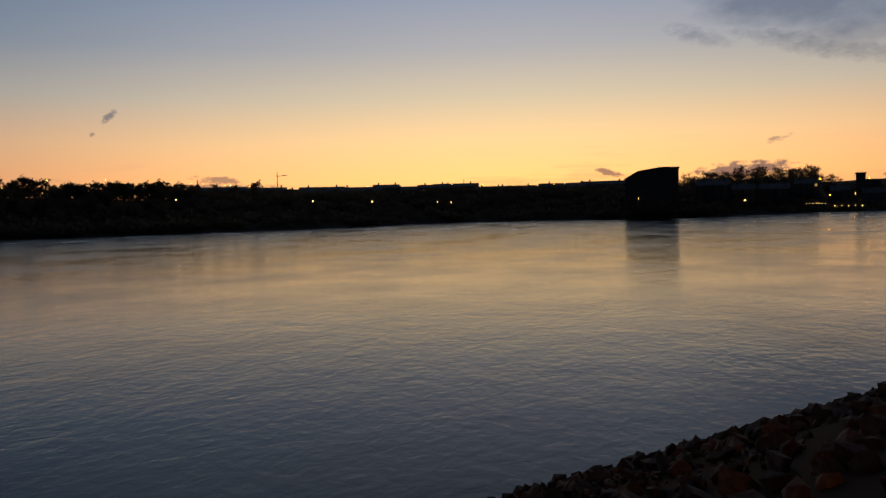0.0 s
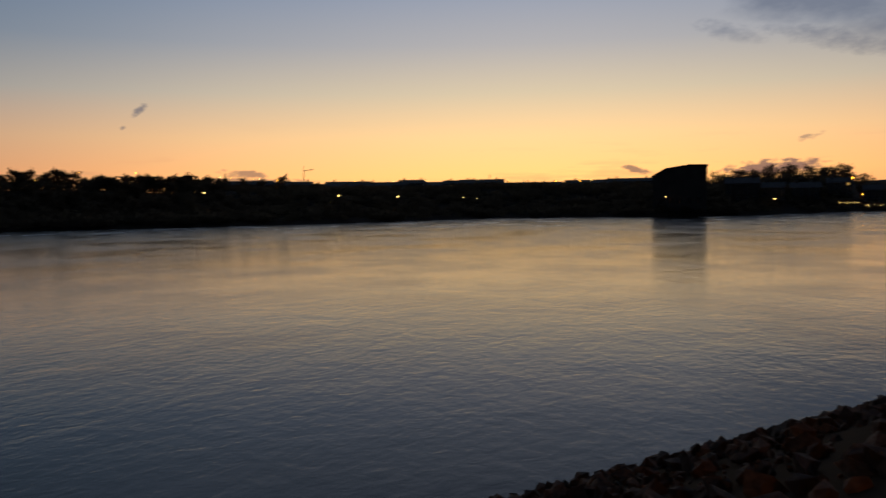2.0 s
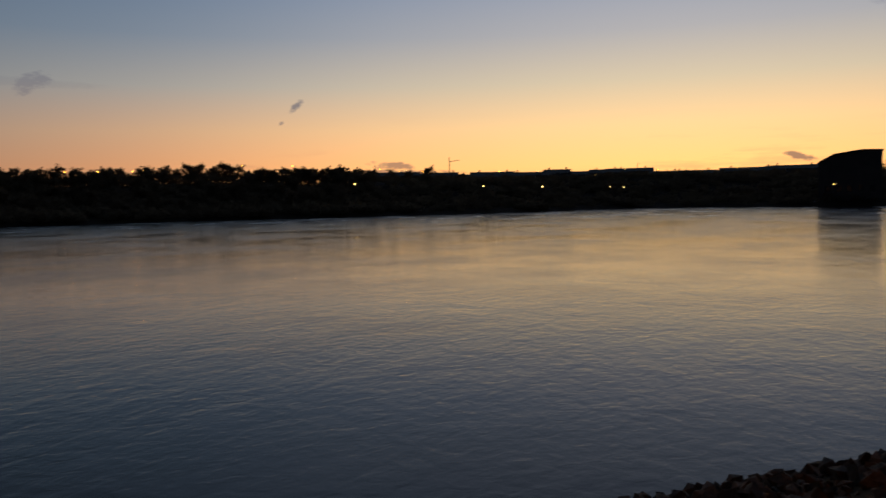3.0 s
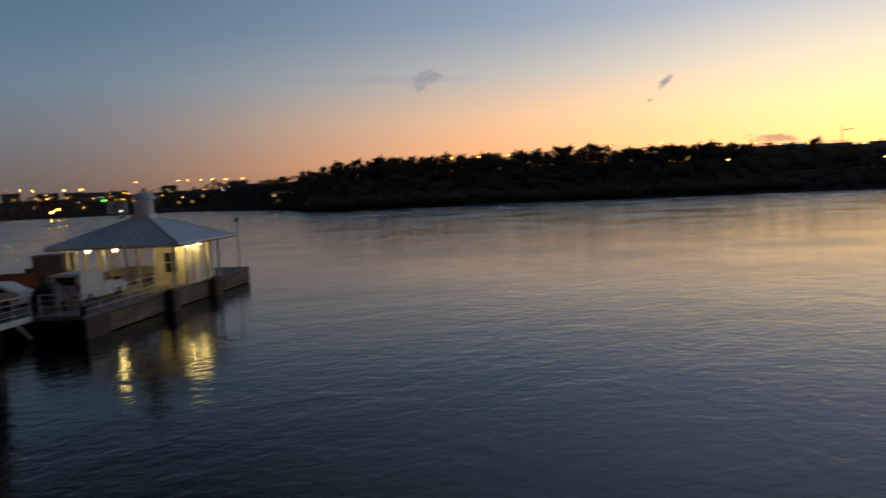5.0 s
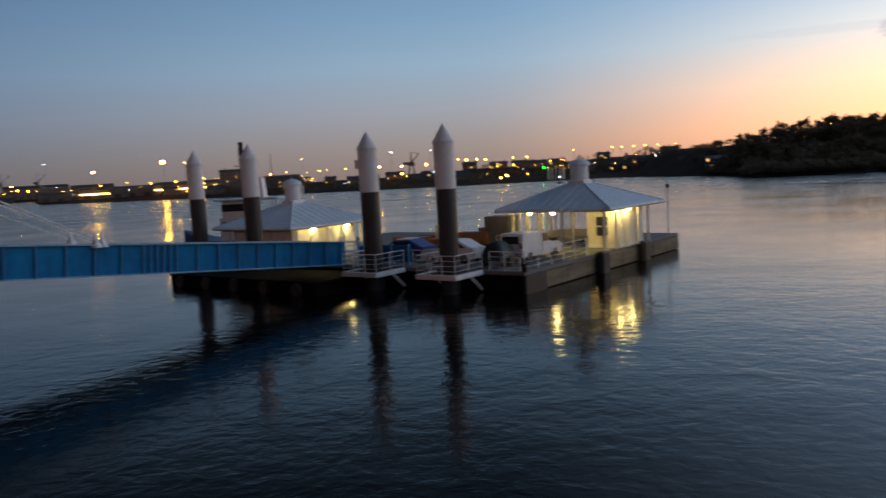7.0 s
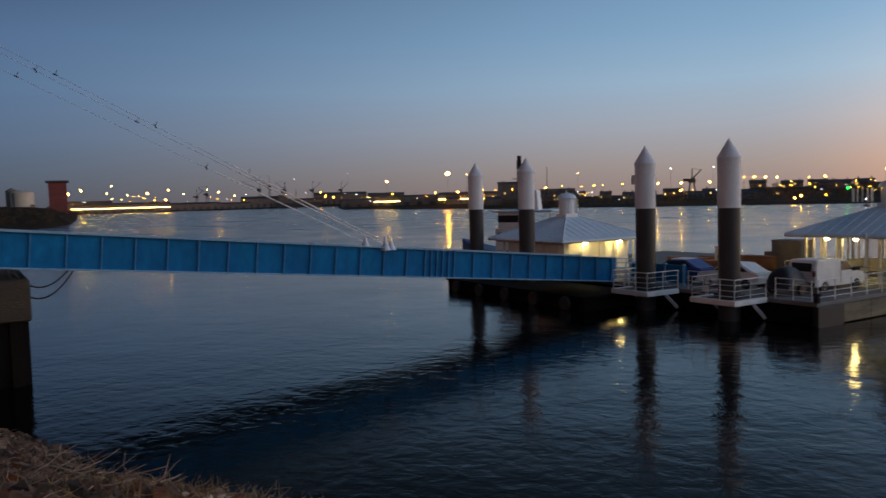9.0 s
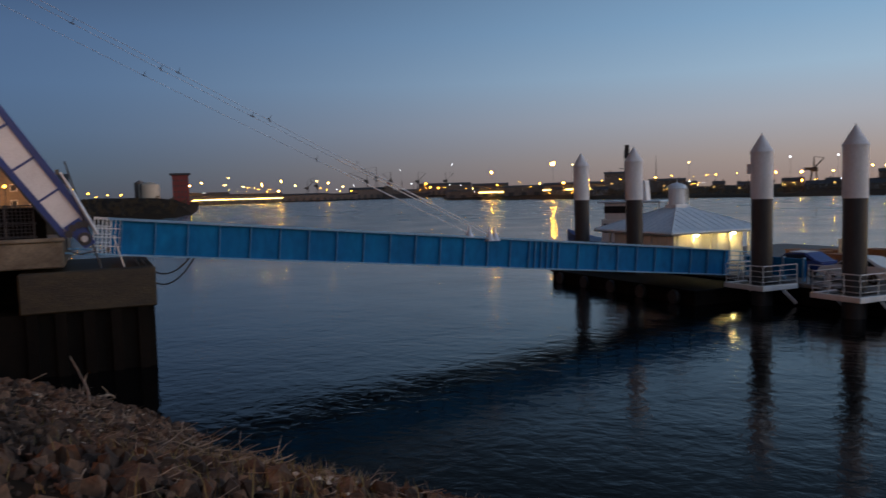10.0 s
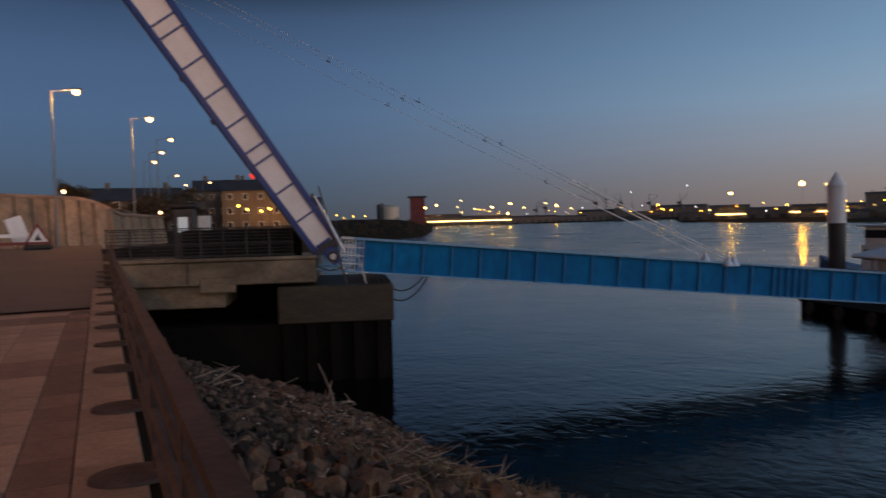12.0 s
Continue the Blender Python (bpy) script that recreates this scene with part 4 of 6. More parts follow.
def build_trailer(m):
    t = thing("trailer", m, "small trailer under a black tarpaulin", "trailer")
    bm = bmesh.new()
    for i in range(9):
        for j in range(7):
            x, y = -1.0 + 2.0 * i / 8, -0.75 + 1.5 * j / 6
            e = max(abs(x) / 1.0, abs(y) / 0.75)
            bm.verts.new((x, y, 0.55 + (1 - e ** 3) * 0.95 + 0.06 * noise.noise(Vector((x * 3, y * 3, 1)))))
    bm.verts.ensure_lookup_table()
    for i in range(8):
        for j in range(6):
            k = i * 7 + j
            bm.faces.new([bm.verts[q] for q in (k, k + 7, k + 8, k + 1)])
    part("tarpaulin", bm, M_BLACK, t, "sagging black tarpaulin", smooth=True)
    part("bed", box(-1.0, -0.75, 0.35, 1.0, 0.75, 0.57, 0.03), M_DARKSTEEL, t)
    part("drawbar", rod((1.0, 0, 0.45), (1.9, 0, 0.4), 0.05), M_DARKSTEEL, t)
    for y in (-0.85, 0.85):
        add_wheel(t, 0.0, y, 0.3, 0.16)


build_trailer(on_pontoon(1.85, 2.9, DECK, 3))


def build_cabinet(name, m, w, d, h, mat, label):
    t = thing(name, m, label, name.replace("_", " "))
    part("body", box(-w / 2, -d / 2, 0.08, w / 2, d / 2, h, 0.03), mat, t)
    part("lid", box(-w / 2 - 0.05, -d / 2 - 0.05, h, w / 2 + 0.05, d / 2 + 0.05, h + 0.07, 0.02), mat, t)
    part("plinth", box(-w / 2 + 0.04, -d / 2 + 0.04, 0, w / 2 - 0.04, d / 2 - 0.04, 0.08), M_BLACK, t)
    door = part("door", box(-w / 2 - 0.02, -d / 2 + 0.08, 0.16, -w / 2, d / 2 - 0.08, h - 0.1, 0.005), mat, t)
    part("handle", box(-w / 2 - 0.06, d / 4, h * 0.5, -w / 2 - 0.02, d / 4 + 0.04, h * 0.5 + 0.2), M_BLACK, door)


# this brown carries the orange lamplight that falls on the lockers
M_ORANGE_LIT = surface("rusty_paint", (0.22, 0.09, 0.045), (0.34, 0.16, 0.08), 0.8, scale=1.2, bump=0.3)
build_cabinet("storage_container", on_pontoon(13.4, 10.2), 1.6, 2.2, 2.05, M_DECK, "grey steel storage container on the deck")
build_cabinet("white_cabinet", on_pontoon(12.0, 14.6), 0.9, 1.3, 1.5, M_WHITE, "tall white equipment cabinet on the deck")
# low lockers, the orange light on them is in their colour
for u, n, w, d, h in ((9.5, 12.4, 1.0, 3.4, 0.7), (12.5, 12.2, 1.0, 2.6, 0.9), (9.8, 16.2, 1.1, 3.0, 0.8), (13.0, 16.4, 0.9, 2.2, 0.65), (16.5, 12.8, 1.0, 3.0, 0.9)):
    build_cabinet("rusty_locker", on_pontoon(u, n), w, d, h, M_ORANGE_LIT, "low deck locker with orange lamplight put into its brown colour")


def build_marker_pole(m, h):
    t = thing("marker_pole", m, "thin pole with dark topmark at the pontoon stern", "pole")
    part("pole", rod((0, 0, 0), (0, 0, h), 0.045), M_STEEL, t)
    part("topmark", lathe([(0.05, h), (0.14, h + 0.03), (0.14, h + 0.26), (0.05, h + 0.32)], 10), M_BLACK, t)
    part("foot", box(-0.15, -0.15, 0, 0.15, 0.15, 0.05), M_STEEL, t)


build_marker_pole(on_pontoon(22.0, 0.6), 3.5)
# slim post with a small lit head before the pavilion
t = thing("deck_lamp_post", on_pontoon(7.6, 1.9), "slim white deck lamp post with a pale head", "lamp post")
part("pole", rod((0, 0, 0), (0, 0, 2.7), 0.045), M_WHITE, t)
part("lamp_head", lathe([(0.07, 2.7), (0.1, 2.74), (0.1, 2.98), (0.04, 3.04)], 10), M_WHITE, t)
t = thing("blue_hoarding", on_pontoon(0.9, 11.2), "short blue barrier panel at the gangway foot", "barrier")
part("panel", box(-0.05, -2.4, 0.2, 0.05, 2.0, 1.25, 0.01), M_BLUE, t)
for y in (-2.3, -0.9, 0.5, 1.9):
    part("post", box(-0.09, y - 0.05, 0, 0.09, y + 0.05, 1.32), M_BLUE_TRIM, t)


def build_boat(m):
    t = thing("workboat", m, "white passenger launch with pale blue wheelhouse roof", "boat")
    bm = bmesh.new()
    rings = []
    for i in range(11):
        x = -6.5 + 13.0 * i / 10
        k = max(0.0, (x - 1.0) / 5.5)
        w, h = 1.9 * (1 - 0.93 * k ** 2), 1.5 + 1.1 * k ** 2
        rings.append([bm.verts.new(p) for p in ((x, -w, h), (x, -w * 0.8, 0.0), (x, 0, -0.4), (x, w * 0.8, 0.0), (x, w, h))])
    for a, b in zip(rings, rings[1:]):
        for j in range(4):
            bm.faces.new((a[j], a[j + 1], b[j + 1], b[j]))
        bm.faces.new((a[4], a[0], b[0], b[4]))
    bm.faces.new(rings[0])
    bmesh.ops.recalc_face_normals(bm, faces=bm.faces)
    part("hull", bm, M_DARKBLUE, t, "dark hull with flared bow")
    cabin = part("cabin", box(-5.0, -1.5, 1.4, 1.4, 1.5, 3.7, 0.08), M_WHITE, t, "white cabin")
    for k in range(5):
        for y in (-1.51, 1.51):
            part("window", box(-4.7 + k * 1.2, y - 0.01, 2.4, -3.7 + k * 1.2, y + 0.01, 3.3), M_GLASS, cabin)
    part("wheelhouse", box(-1.4, -1.2, 3.7, 1.2, 1.2, 5.3, 0.06), M_WHITE, t)
    part("wheelhouse_window", box(-1.2, -1.22, 4.3, 1.22, 1.22, 5.0), M_GLASS, t)
    part("roof", box(-5.3, -1.8, 5.3, 1.7, 1.8, 5.5, 0.08), M_ROOF, t, "pale blue canopy roof")
    for x in (-5.0, -3.2):
        for y in (-1.5, 1.5):
            part("canopy_post", rod((x, y, 3.7), (x, y, 5.3), 0.05), M_WHITE, t)
    part("funnel", prism([(-3.0, 5.5), (-2.0, 5.5), (-2.3, 7.4), (-2.8, 7.4)], -0.35, 0.35), M_WHITE, t)
    part("mast", rod((-0.4, 0, 5.5), (-0.4, 0, 10.4), 0.06, 0.04), M_DARKSTEEL, t)
    part("yard", rod((-0.4, -0.9, 8.6), (-0.4, 0.9, 8.6), 0.04), M_DARKSTEEL, t)
    part("flag", box(-0.9, -0.01, 9.6, -0.42, 0.01, 10.9), M_BLACK, t, "limp dark flag")


bp = polar(12.4, 77.0)
build_boat(pose(bp.x, bp.y, 0.0, rz=160))

# ---------------------------------------------------------------- promenade
def rail_point(s, o, z=0.0):
    p = RAIL_A + RAIL_DIR * s + RAIL_OUT * (o - edge_bend(s))
    return Vector((p.x, p.y, z))


PROM_ROT = math.degrees(math.atan2(RAIL_DIR.y, RAIL_DIR.x))


def strip(s0, s1, o0, o1, dz, n):
    bm = bmesh.new()
    rows = []
    for i in range(n + 1):
        s_ = s0 + (s1 - s0) * i / n
        rows.append([bm.verts.new(rail_point(s_, o, prom_z(s_) + dz)) for o in (o0, o1)])
    for a, b in zip(rows, rows[1:]):
        bm.faces.new((a[0], a[1], b[1], b[0]))
    bmesh.ops.recalc_face_normals(bm, faces=bm.faces)
    for f in bm.faces:
        if f.normal.z < 0:
            f.normal_flip()
    return bm


tagged(part("road", strip(17.5, 110, -40, -0.2, -0.02, 60), M_ASPHALT), "dark worn asphalt of the riverside road", "road", kind="structure")
tagged(part("pavement", strip(-40, 17.5, -14, -0.2, -0.06, 30), M_BRICK), "dark brick promenade paving", "pavement", kind="structure")
pavement = bpy.data.objects["pavement"]


def build_railing():
    t = thing("promenade_railing", Matrix.Identity(4), "dark painted steel promenade railing with flat top rail", "railing")
    ss = [-1.02 + 2.1 * k for k in range(15)]
    post = foot = None
    for s_ in ss:
        m = pose(*rail_point(s_, 0.0, prom_z(s_)), rz=PROM_ROT)
        if post is None:
            bm = prism([(-0.05, 0.0), (0.05, 0.0), (0.05, 0.89), (-0.05, 0.89)], -0.09, 0.02)
            bmesh.ops.bevel(bm, geom=list(bm.edges), offset=0.008, segments=1, affect="EDGES")
            post = part("post", bm, M_RAIL, t, m=m)
            # flat dark oval on the paving, standing in for the post's shadow
            foot = part("foot_plate", lathe([(0.30, 0.004), (0.29, 0.03), (0.12, 0.05)], 18), M_RAIL, t, "dark flat oval standing in for the shadow of the post", m=m @ pose(0, 0.12, 0) @ Matrix.Diagonal((0.75, 1.0, 1, 1)))
        else:
            twin(post, m)
            twin(foot, m @ pose(0, 0.12, 0) @ Matrix.Diagonal((0.75, 1.0, 1, 1)))
    for a, b in zip(ss, ss[1:]):
        za, zb = prom_z(a), prom_z(b)
        for h, r in ((0.66, 0.028), (0.42, 0.028), (0.2, 0.028)):
            part("rail", rod(rail_point(a, 0.0, za + h), rail_point(b, 0.0, zb + h), r, seg=8), M_RAIL, t)
        bm = bmesh.new()
        for s_, z in ((a, za), (b, zb)):
            for o in (-0.045, 0.045):
                for h in (0.89, 0.95):
                    bm.verts.new(rail_point(s_, o, z + h))
        bmesh.ops.convex_hull(bm, input=bm.verts)
        part("top_rail", bm, M_RAIL, t)


build_railing()


def build_street_lamp(pos, h, arm_to, energy, name_label, bulb=0.22, mat=None):
    """A tall column with a bracket arm; the lamp lights what lies below it."""
    t = thing("street_lamp", Matrix.Translation(pos), name_label, "street lamp", "promenade street lamps")
    part("column", lathe([(0.11, 0), (0.105, 1.4), (0.075, 1.5), (0.045, h)], 12), M_COLUMN, t, "slim galvanised column")
    d = Vector((arm_to[0], arm_to[1], 0)).normalized()
    part("arm", rod((0, 0, h - 0.05), d * 1.25 + Vector((0, 0, h + 0.1)), 0.03), M_COLUMN, t)
    head = part("lamp_head", box(-0.35, -0.15, 0.0, 0.35, 0.15, 0.14, 0.04), M_DARKSTEEL, t, m=Matrix.Translation(d * 1.5 + Vector((0, 0, h + 0.06))) @ pose(0, 0, 0, rz=math.degrees(math.atan2(d.y, d.x))))
    bm = bmesh.new()
    bmesh.ops.create_uvsphere(bm, u_segments=12, v_segments=8, radius=bulb)
    part("bulb", bm, mat or M_SODIUM, t, "glowing orange sodium bulb", m=Matrix.Translation(d * 1.5 + Vector((0, 0, h - 0.04))) @ Matrix.Diagonal((1, 1, 0.85, 1)))
    if energy:
        lamp("street_light", Vector(pos) + d * 1.5 + Vector((0, 0, h - 0.5)), (1.0, 0.38, 0.12), energy, 0.3)


ARM = (0.35, 0.94)
for az, d, energy, b, up in ((69.5, 56, 1100, 0.22, 0.2), (64.6, 72, 800, 0.24, 0.7), (63.0, 90, 0, 0.2, 0.9), (63.5, 103, 0, 0.2, 0.7), (63.9, 120, 0, 0.21, 0.9),
                             (62.3, 146, 0, 0.2, 0.6), (61.6, 185, 0, 0.2, 0.5), (60.0, 175, 0, 0.2, 0.5), (59.2, 185, 0, 0.2, 0.5), (58.6, 200, 0, 0.2, 0.5)):
    p = polar(az, d)
    build_street_lamp((p.x, p.y, prom_z(56)), (10.0 if d < 170 else 10.5) + up, ARM, energy, "tall street lamp glowing orange beside the promenade road", b)
for x, y, energy in ((-30.0, 0.5, 620), (-9.0, -9.0, 640), (14.0, -18.0, 6)):
    build_street_lamp((x, y, 5.1), 9.0, ARM, energy, "tall street lamp glowing orange on the promenade", 0.2)


# ---------------------------------------------------------------- retaining wall, signs and fence along the road
def build_retaining_wall():
    t = thing("retaining_wall", Matrix.Identity(4), "tall stone retaining wall with pale coping beside the road", "wall", kind="structure")
    a, b, c = polar(82.0, 54.0), polar(66.3, 58.0), polar(62.8, 74.0)
    n = 16
    pts = [a.lerp(b, i / n) for i in range(n + 1)]
    tops = [9.1 - 0.4 * (i / n) ** 3 - (0.35 if i == n else 0.0) for i in range(n + 1)]
    m = 6
    pts += [b.lerp(c, (i + 1) / m) for i in range(m)]
    tops += [7.8 - 0.02 * i for i in range(m)]
    tops[n], tops[n - 1] = 8.15, 8.6
    z0 = prom_z(56) - 0.3
    for (p, zt), (q, zu) in zip(zip(pts, tops), zip(pts[1:], tops[1:])):
        d = (q - p).normalized()
        back = Vector((-d.y, d.x, 0))
        if back.dot(p) < 0:
            back.negate()
        bm = bmesh.new()
        for e, z in ((p, zt), (q, zu)):
            for o in (0.0, 0.6):
                for h in (z0, z):
                    lean = -0.35 if h == z0 else 0.0
                    bm.verts.new(e + back * (o + lean) + Vector((0, 0, h)))
        bmesh.ops.convex_hull(bm, input=bm.verts)
        panel = part("wall_panel", bm, M_WALLBRICK, t)
        bm = bmesh.new()
        for e, z in ((p, zt), (q, zu)):
            for o in (-0.12, 0.7):
                for h in (z, z + 0.22):
                    bm.verts.new(e + back * o + Vector((0, 0, h)))
        bmesh.ops.convex_hull(bm, input=bm.verts)
        part("coping", bm, M_SLAB, t, "pale stone coping")
        bm = bmesh.new()
        for e, z in ((p, zt), (p + d * 0.7, zt)):
            for o in (-0.16, 0.0):
                for h in (z0, z - 0.05):
                    lean = -0.35 if h == z0 else 0.0
                    bm.verts.new(e + back * (o + lean) + Vector((0, 0, h)))
        bmesh.ops.convex_hull(bm, input=bm.verts)
        part("buttress", bm, M_WALLBRICK, t)


build_retaining_wall()


def build_wall_lamp(az, d, z):
    p = polar(az, d)
    t = thing("wall_lamp", Matrix.Translation((p.x, p.y, z)) @ pose(0, 0, 0, rz=az), "small amber lamp on the coping of the wall", "lamp", "wall coping lamps")
    part("bracket", box(-0.05, -0.05, 0.0, 0.05, 0.05, 0.2, 0.01), M_DARKSTEEL, t)
    bm = bmesh.new()
    bmesh.ops.create_uvsphere(bm, u_segments=10, v_segments=6, radius=0.13)
    part("globe", bm, M_SODIUM, t, "glowing amber globe", m=pose(0, 0, 0.3))


build_wall_lamp(69.0, 57.4, 9.1)
build_wall_lamp(62.95, 73.2, 7.9)
hill = [polar(84, 62), polar(66.3, 63), polar(62.5, 82), polar(62.5, 200), polar(84, 200)]
bm = bmesh.new()
lo = [bm.verts.new((p.x, p.y, 5.0)) for p in hill]
hi = [bm.verts.new((p.x, p.y, z)) for p, z in zip(hill, (9.2, 8.3, 6.6, 9.5, 13.0))]
bmesh.ops.convex_hull(bm, input=bm.verts)
tagged(part("terrace_ground", bm, M_EARTH), "raised earth terrace behind the retaining wall", "ground", kind="structure")


def on_ground(az, d):
    p = polar(az, d)
    return (p.x, p.y, prom_z(rail_coords(p.x, p.y)[0]) - 0.02)


def build_road_sign(az, d):
    t = thing("road_sign", Matrix.Translation(on_ground(az, d)) @ pose(0, 0, 0, rz=az), "red-bordered triangular road works sign on a stand", "sign", "road works signs")
    tri = lambda r: [(-r, 0.35), (r, 0.35), (0.0, 0.35 + r * 1.74)]
    part("border", prism(tri(0.72), -0.02, 0.02), M_RED, t, "red border")
    part("face", prism([(-0.5, 0.47), (0.5, 0.47), (0.0, 1.33)], -0.03, -0.021), M_WHITE, t, "white face")
    part("symbol", prism([(-0.2, 0.55), (0.22, 0.55), (0.06, 0.78), (0.02, 0.98), (-0.08, 0.8)], -0.036, -0.031), M_BLACK, t)
    for x in (-0.55, 0.55):
        part("leg", rod((x, 0.0, 0.36), (x * 1.2, 0.35, 0.0), 0.03), M_DARKSTEEL, t)
    part("sandbag", box(-0.75, 0.0, 0.0, 0.75, 0.4, 0.32, 0.1), M_BLACK, t, "black ballast sack")


build_road_sign(70.65, 50.0)


def build_lean_board(az, d, rot):
    t = thing("site_board", Matrix.Translation(on_ground(az, d)) @ pose(0, 0, 0, rz=az + rot), "pale tilted board on a stand by the wall", "board", "site boards")
    part("board", box(-0.45, -0.03, 0.4, 0.45, 0.03, 2.0, 0.01), M_WHITE, t, m=pose(0, 0, 0, ry=-18))
    part("stand", rod((0, 0.05, 0.0), (0, 0.05, 0.7), 0.04), M_DARKSTEEL, t)


build_lean_board(71.4, 51.0, 10)


def build_barrier(az, d, w, rot):
    t = thing("road_barrier", Matrix.Translation(on_ground(az, d)) @ pose(0, 0, 0, rz=az + rot), "low pale and red road barrier", "barrier", "road barriers")
    part("plank", box(-w / 2, -0.03, 0.75, w / 2, 0.03, 0.95), M_WHITE, t)
    part("plank", box(-w / 2, -0.03, 0.3, w / 2, 0.03, 0.48), M_RED, t)
    for x in (-w / 2 + 0.1, w / 2 - 0.1):
        part("foot", box(x - 0.06, -0.3, 0.0, x + 0.06, 0.3, 0.08), M_BLACK, t)
        part("upright", box(x - 0.04, -0.04, 0.08, x + 0.04, 0.04, 1.0), M_STEEL, t)


for az, d, w, rot in ((72.4, 50, 2.4, 8),):
    build_barrier(az, d, w, rot)


def build_mesh_fence():
    """Dark mesh fencing on the approach deck."""
    t = thing("site_fence", QUAY, "dark mesh fencing along the approach deck", "fence")
    for k in range(9):
        x = -2.6 - k * 0.98
        part("post", rod((x, 0.2, 5.28), (x, 0.2, 6.75), 0.035), M_DARKSTEEL, t)
    for z in (5.45, 6.0, 6.7):
        part("rail", rod((-10.45, 0.2, z), (-2.5, 0.2, z), 0.025), M_DARKSTEEL, t)
    bm = bmesh.new()
    for k in range(53):
        x = -2.6 - k * 0.147
        add_rod(bm, (x, 0.2, 5.4), (x, 0.2, 6.68), 0.018, seg=4)
    for k in range(9):
        add_rod(bm, (-10.4, 0.21, 5.5 + 0.14 * k), (-2.6, 0.21, 5.5 + 0.14 * k), 0.014, seg=4)
    part("mesh_wire", bm, M_DARKSTEEL, t)
    # added near-black sheet, stands for the dark land seen through the mesh
    part("screen", box(-7.4, 0.9, 5.35, -2.2, 0.94, 6.6), M_PILING, t, "dark sheet added for the dark land beyond the fence")
    g = thing("entrance_kiosk", QUAY @ pose(-7.55, 2.2, 5.28), "dark ticket kiosk with a small pale screen", "kiosk")
    part("body", box(-0.45, -0.4, 0, 0.45, 0.4, 2.35, 0.05), M_DARKSTEEL, g)
    part("cap", box(-0.6, -0.5, 2.35, 0.6, 0.5, 2.6, 0.06), M_BLACK, g)
    part("screen", box(-0.22, -0.42, 1.25, 0.22, -0.4, 1.95), glow("pale_screen", (0.7, 0.85, 0.9), 0.045), g, "pale glowing notice screen")
    g = thing("notice_board", QUAY @ pose(-6.75, 2.6, 5.28), "white notice board behind the fence", "notice board")
    part("panel", box(-0.3, -0.03, 1.0, 0.3, 0.03, 2.0, 0.01), M_WHITE, g)
    part("post", rod((0, 0.05, 0), (0, 0.05, 1.9), 0.04), M_STEEL, g)


build_mesh_fence()


# ---------------------------------------------------------------- trees
def tree_parts(seed, h, spread):
    rnd = random.Random(seed)
    trunk = bmesh.new()
    top = Vector((rnd.uniform(-0.3, 0.3), rnd.uniform(-0.3, 0.3), h * 0.62))
    add_rod(trunk, (0, 0, -0.5), top, 0.24 * h / 8, 0.09, 7)
    ends = [top, top * 0.75, top * 0.5, top * 0.3, top * 0.3]
    for k in range(7):
        a = k * 2.4 + rnd.random()
        st = Vector((0, 0, 0)).lerp(top, rnd.uniform(0.35, 0.9))
        e = st + Vector((math.cos(a) * spread * rnd.uniform(0.4, 0.75), math.sin(a) * spread * rnd.uniform(0.4, 0.75), h * rnd.uniform(0.12, 0.34)))
        add_rod(trunk, st, e, 0.08, 0.03, 5)
        ends.append(e)
    crown = bmesh.new()
    for e in ends:
        for c in range(6):
            cc = e + Vector((rnd.gauss(0, 0.36 * spread), rnd.gauss(0, 0.36 * spread), rnd.gauss(0.2, 0.075 * h)))
            if cc.z < h * 0.06:
                cc.z = h * 0.06 + rnd.random() * 0.5
            r = rnd.uniform(0.35, 0.8) * h / 8
            for _ in range(20):
                d = Vector((rnd.gauss(0, 1), rnd.gauss(0, 1), rnd.gauss(0, 0.8))).normalized() * r * rnd.uniform(0.5, 1.1)
                u = Vector((rnd.gauss(0, 1), rnd.gauss(0, 1), rnd.gauss(0, 1))).normalized() * rnd.uniform(0.16, 0.30) * h / 8
                v = u.cross(Vector((rnd.gauss(0, 1), rnd.gauss(0, 1), rnd.gauss(0, 1)))).normalized() * u.length * 0.8
                p = cc + d
                crown.faces.new([crown.verts.new(p + q) for q in (u, v, -u, -v)])
    return trunk, crown


TREES = []
for k, (h, sp) in enumerate(((8.0, 2.6), (7.0, 3.0), (9.0, 2.4), (6.0, 2.6), (5.0, 2.8))):
    tr, cr = tree_parts(20 + k, h, sp)
    t = thing("tree", pose(400 + 12 * k, 330, 8.0), "dark leafy tree in dusk shade on the far bank", "tree", "far bank trees")
    part("trunk", tr, M_BARK, t)
    part("crown", cr, M_LEAF, t)
    TREES.append(t)
rnd = random.Random(7)


def plant(az, d, scale=1.0):
    p = polar(az, d)
    z = land_z(p.x, p.y)
    if z < 1.0:
        return
    m = Matrix.Translation((p.x, p.y, z - 0.2)) @ pose(0, 0, 0, rz=rnd.uniform(0, 360))
    o = copy_thing(rnd.choice(TREES), m)
    o.scale = (scale * rnd.uniform(0.95, 1.3), scale * rnd.uniform(0.95, 1.3), scale * rnd.uniform(0.8, 1.1))


az = -56.0
while az < -21.0:
    sh = table(SHORE, az)
    grow = 1.02 if az < -29 else 1.02 - 0.075 * (az + 29)
    plant(az, sh + 86 + rnd.uniform(0, 24), grow * rnd.uniform(0.92, 1.08))
    plant(az + 0.12, sh + rnd.uniform(60, 84), grow * 0.85)
    if rnd.random() < 0.7:
        plant(az + 0.2, sh + rnd.uniform(20, 60), 0.8)
    az += rnd.uniform(0.22, 0.34)
spots = []
az = -112.0
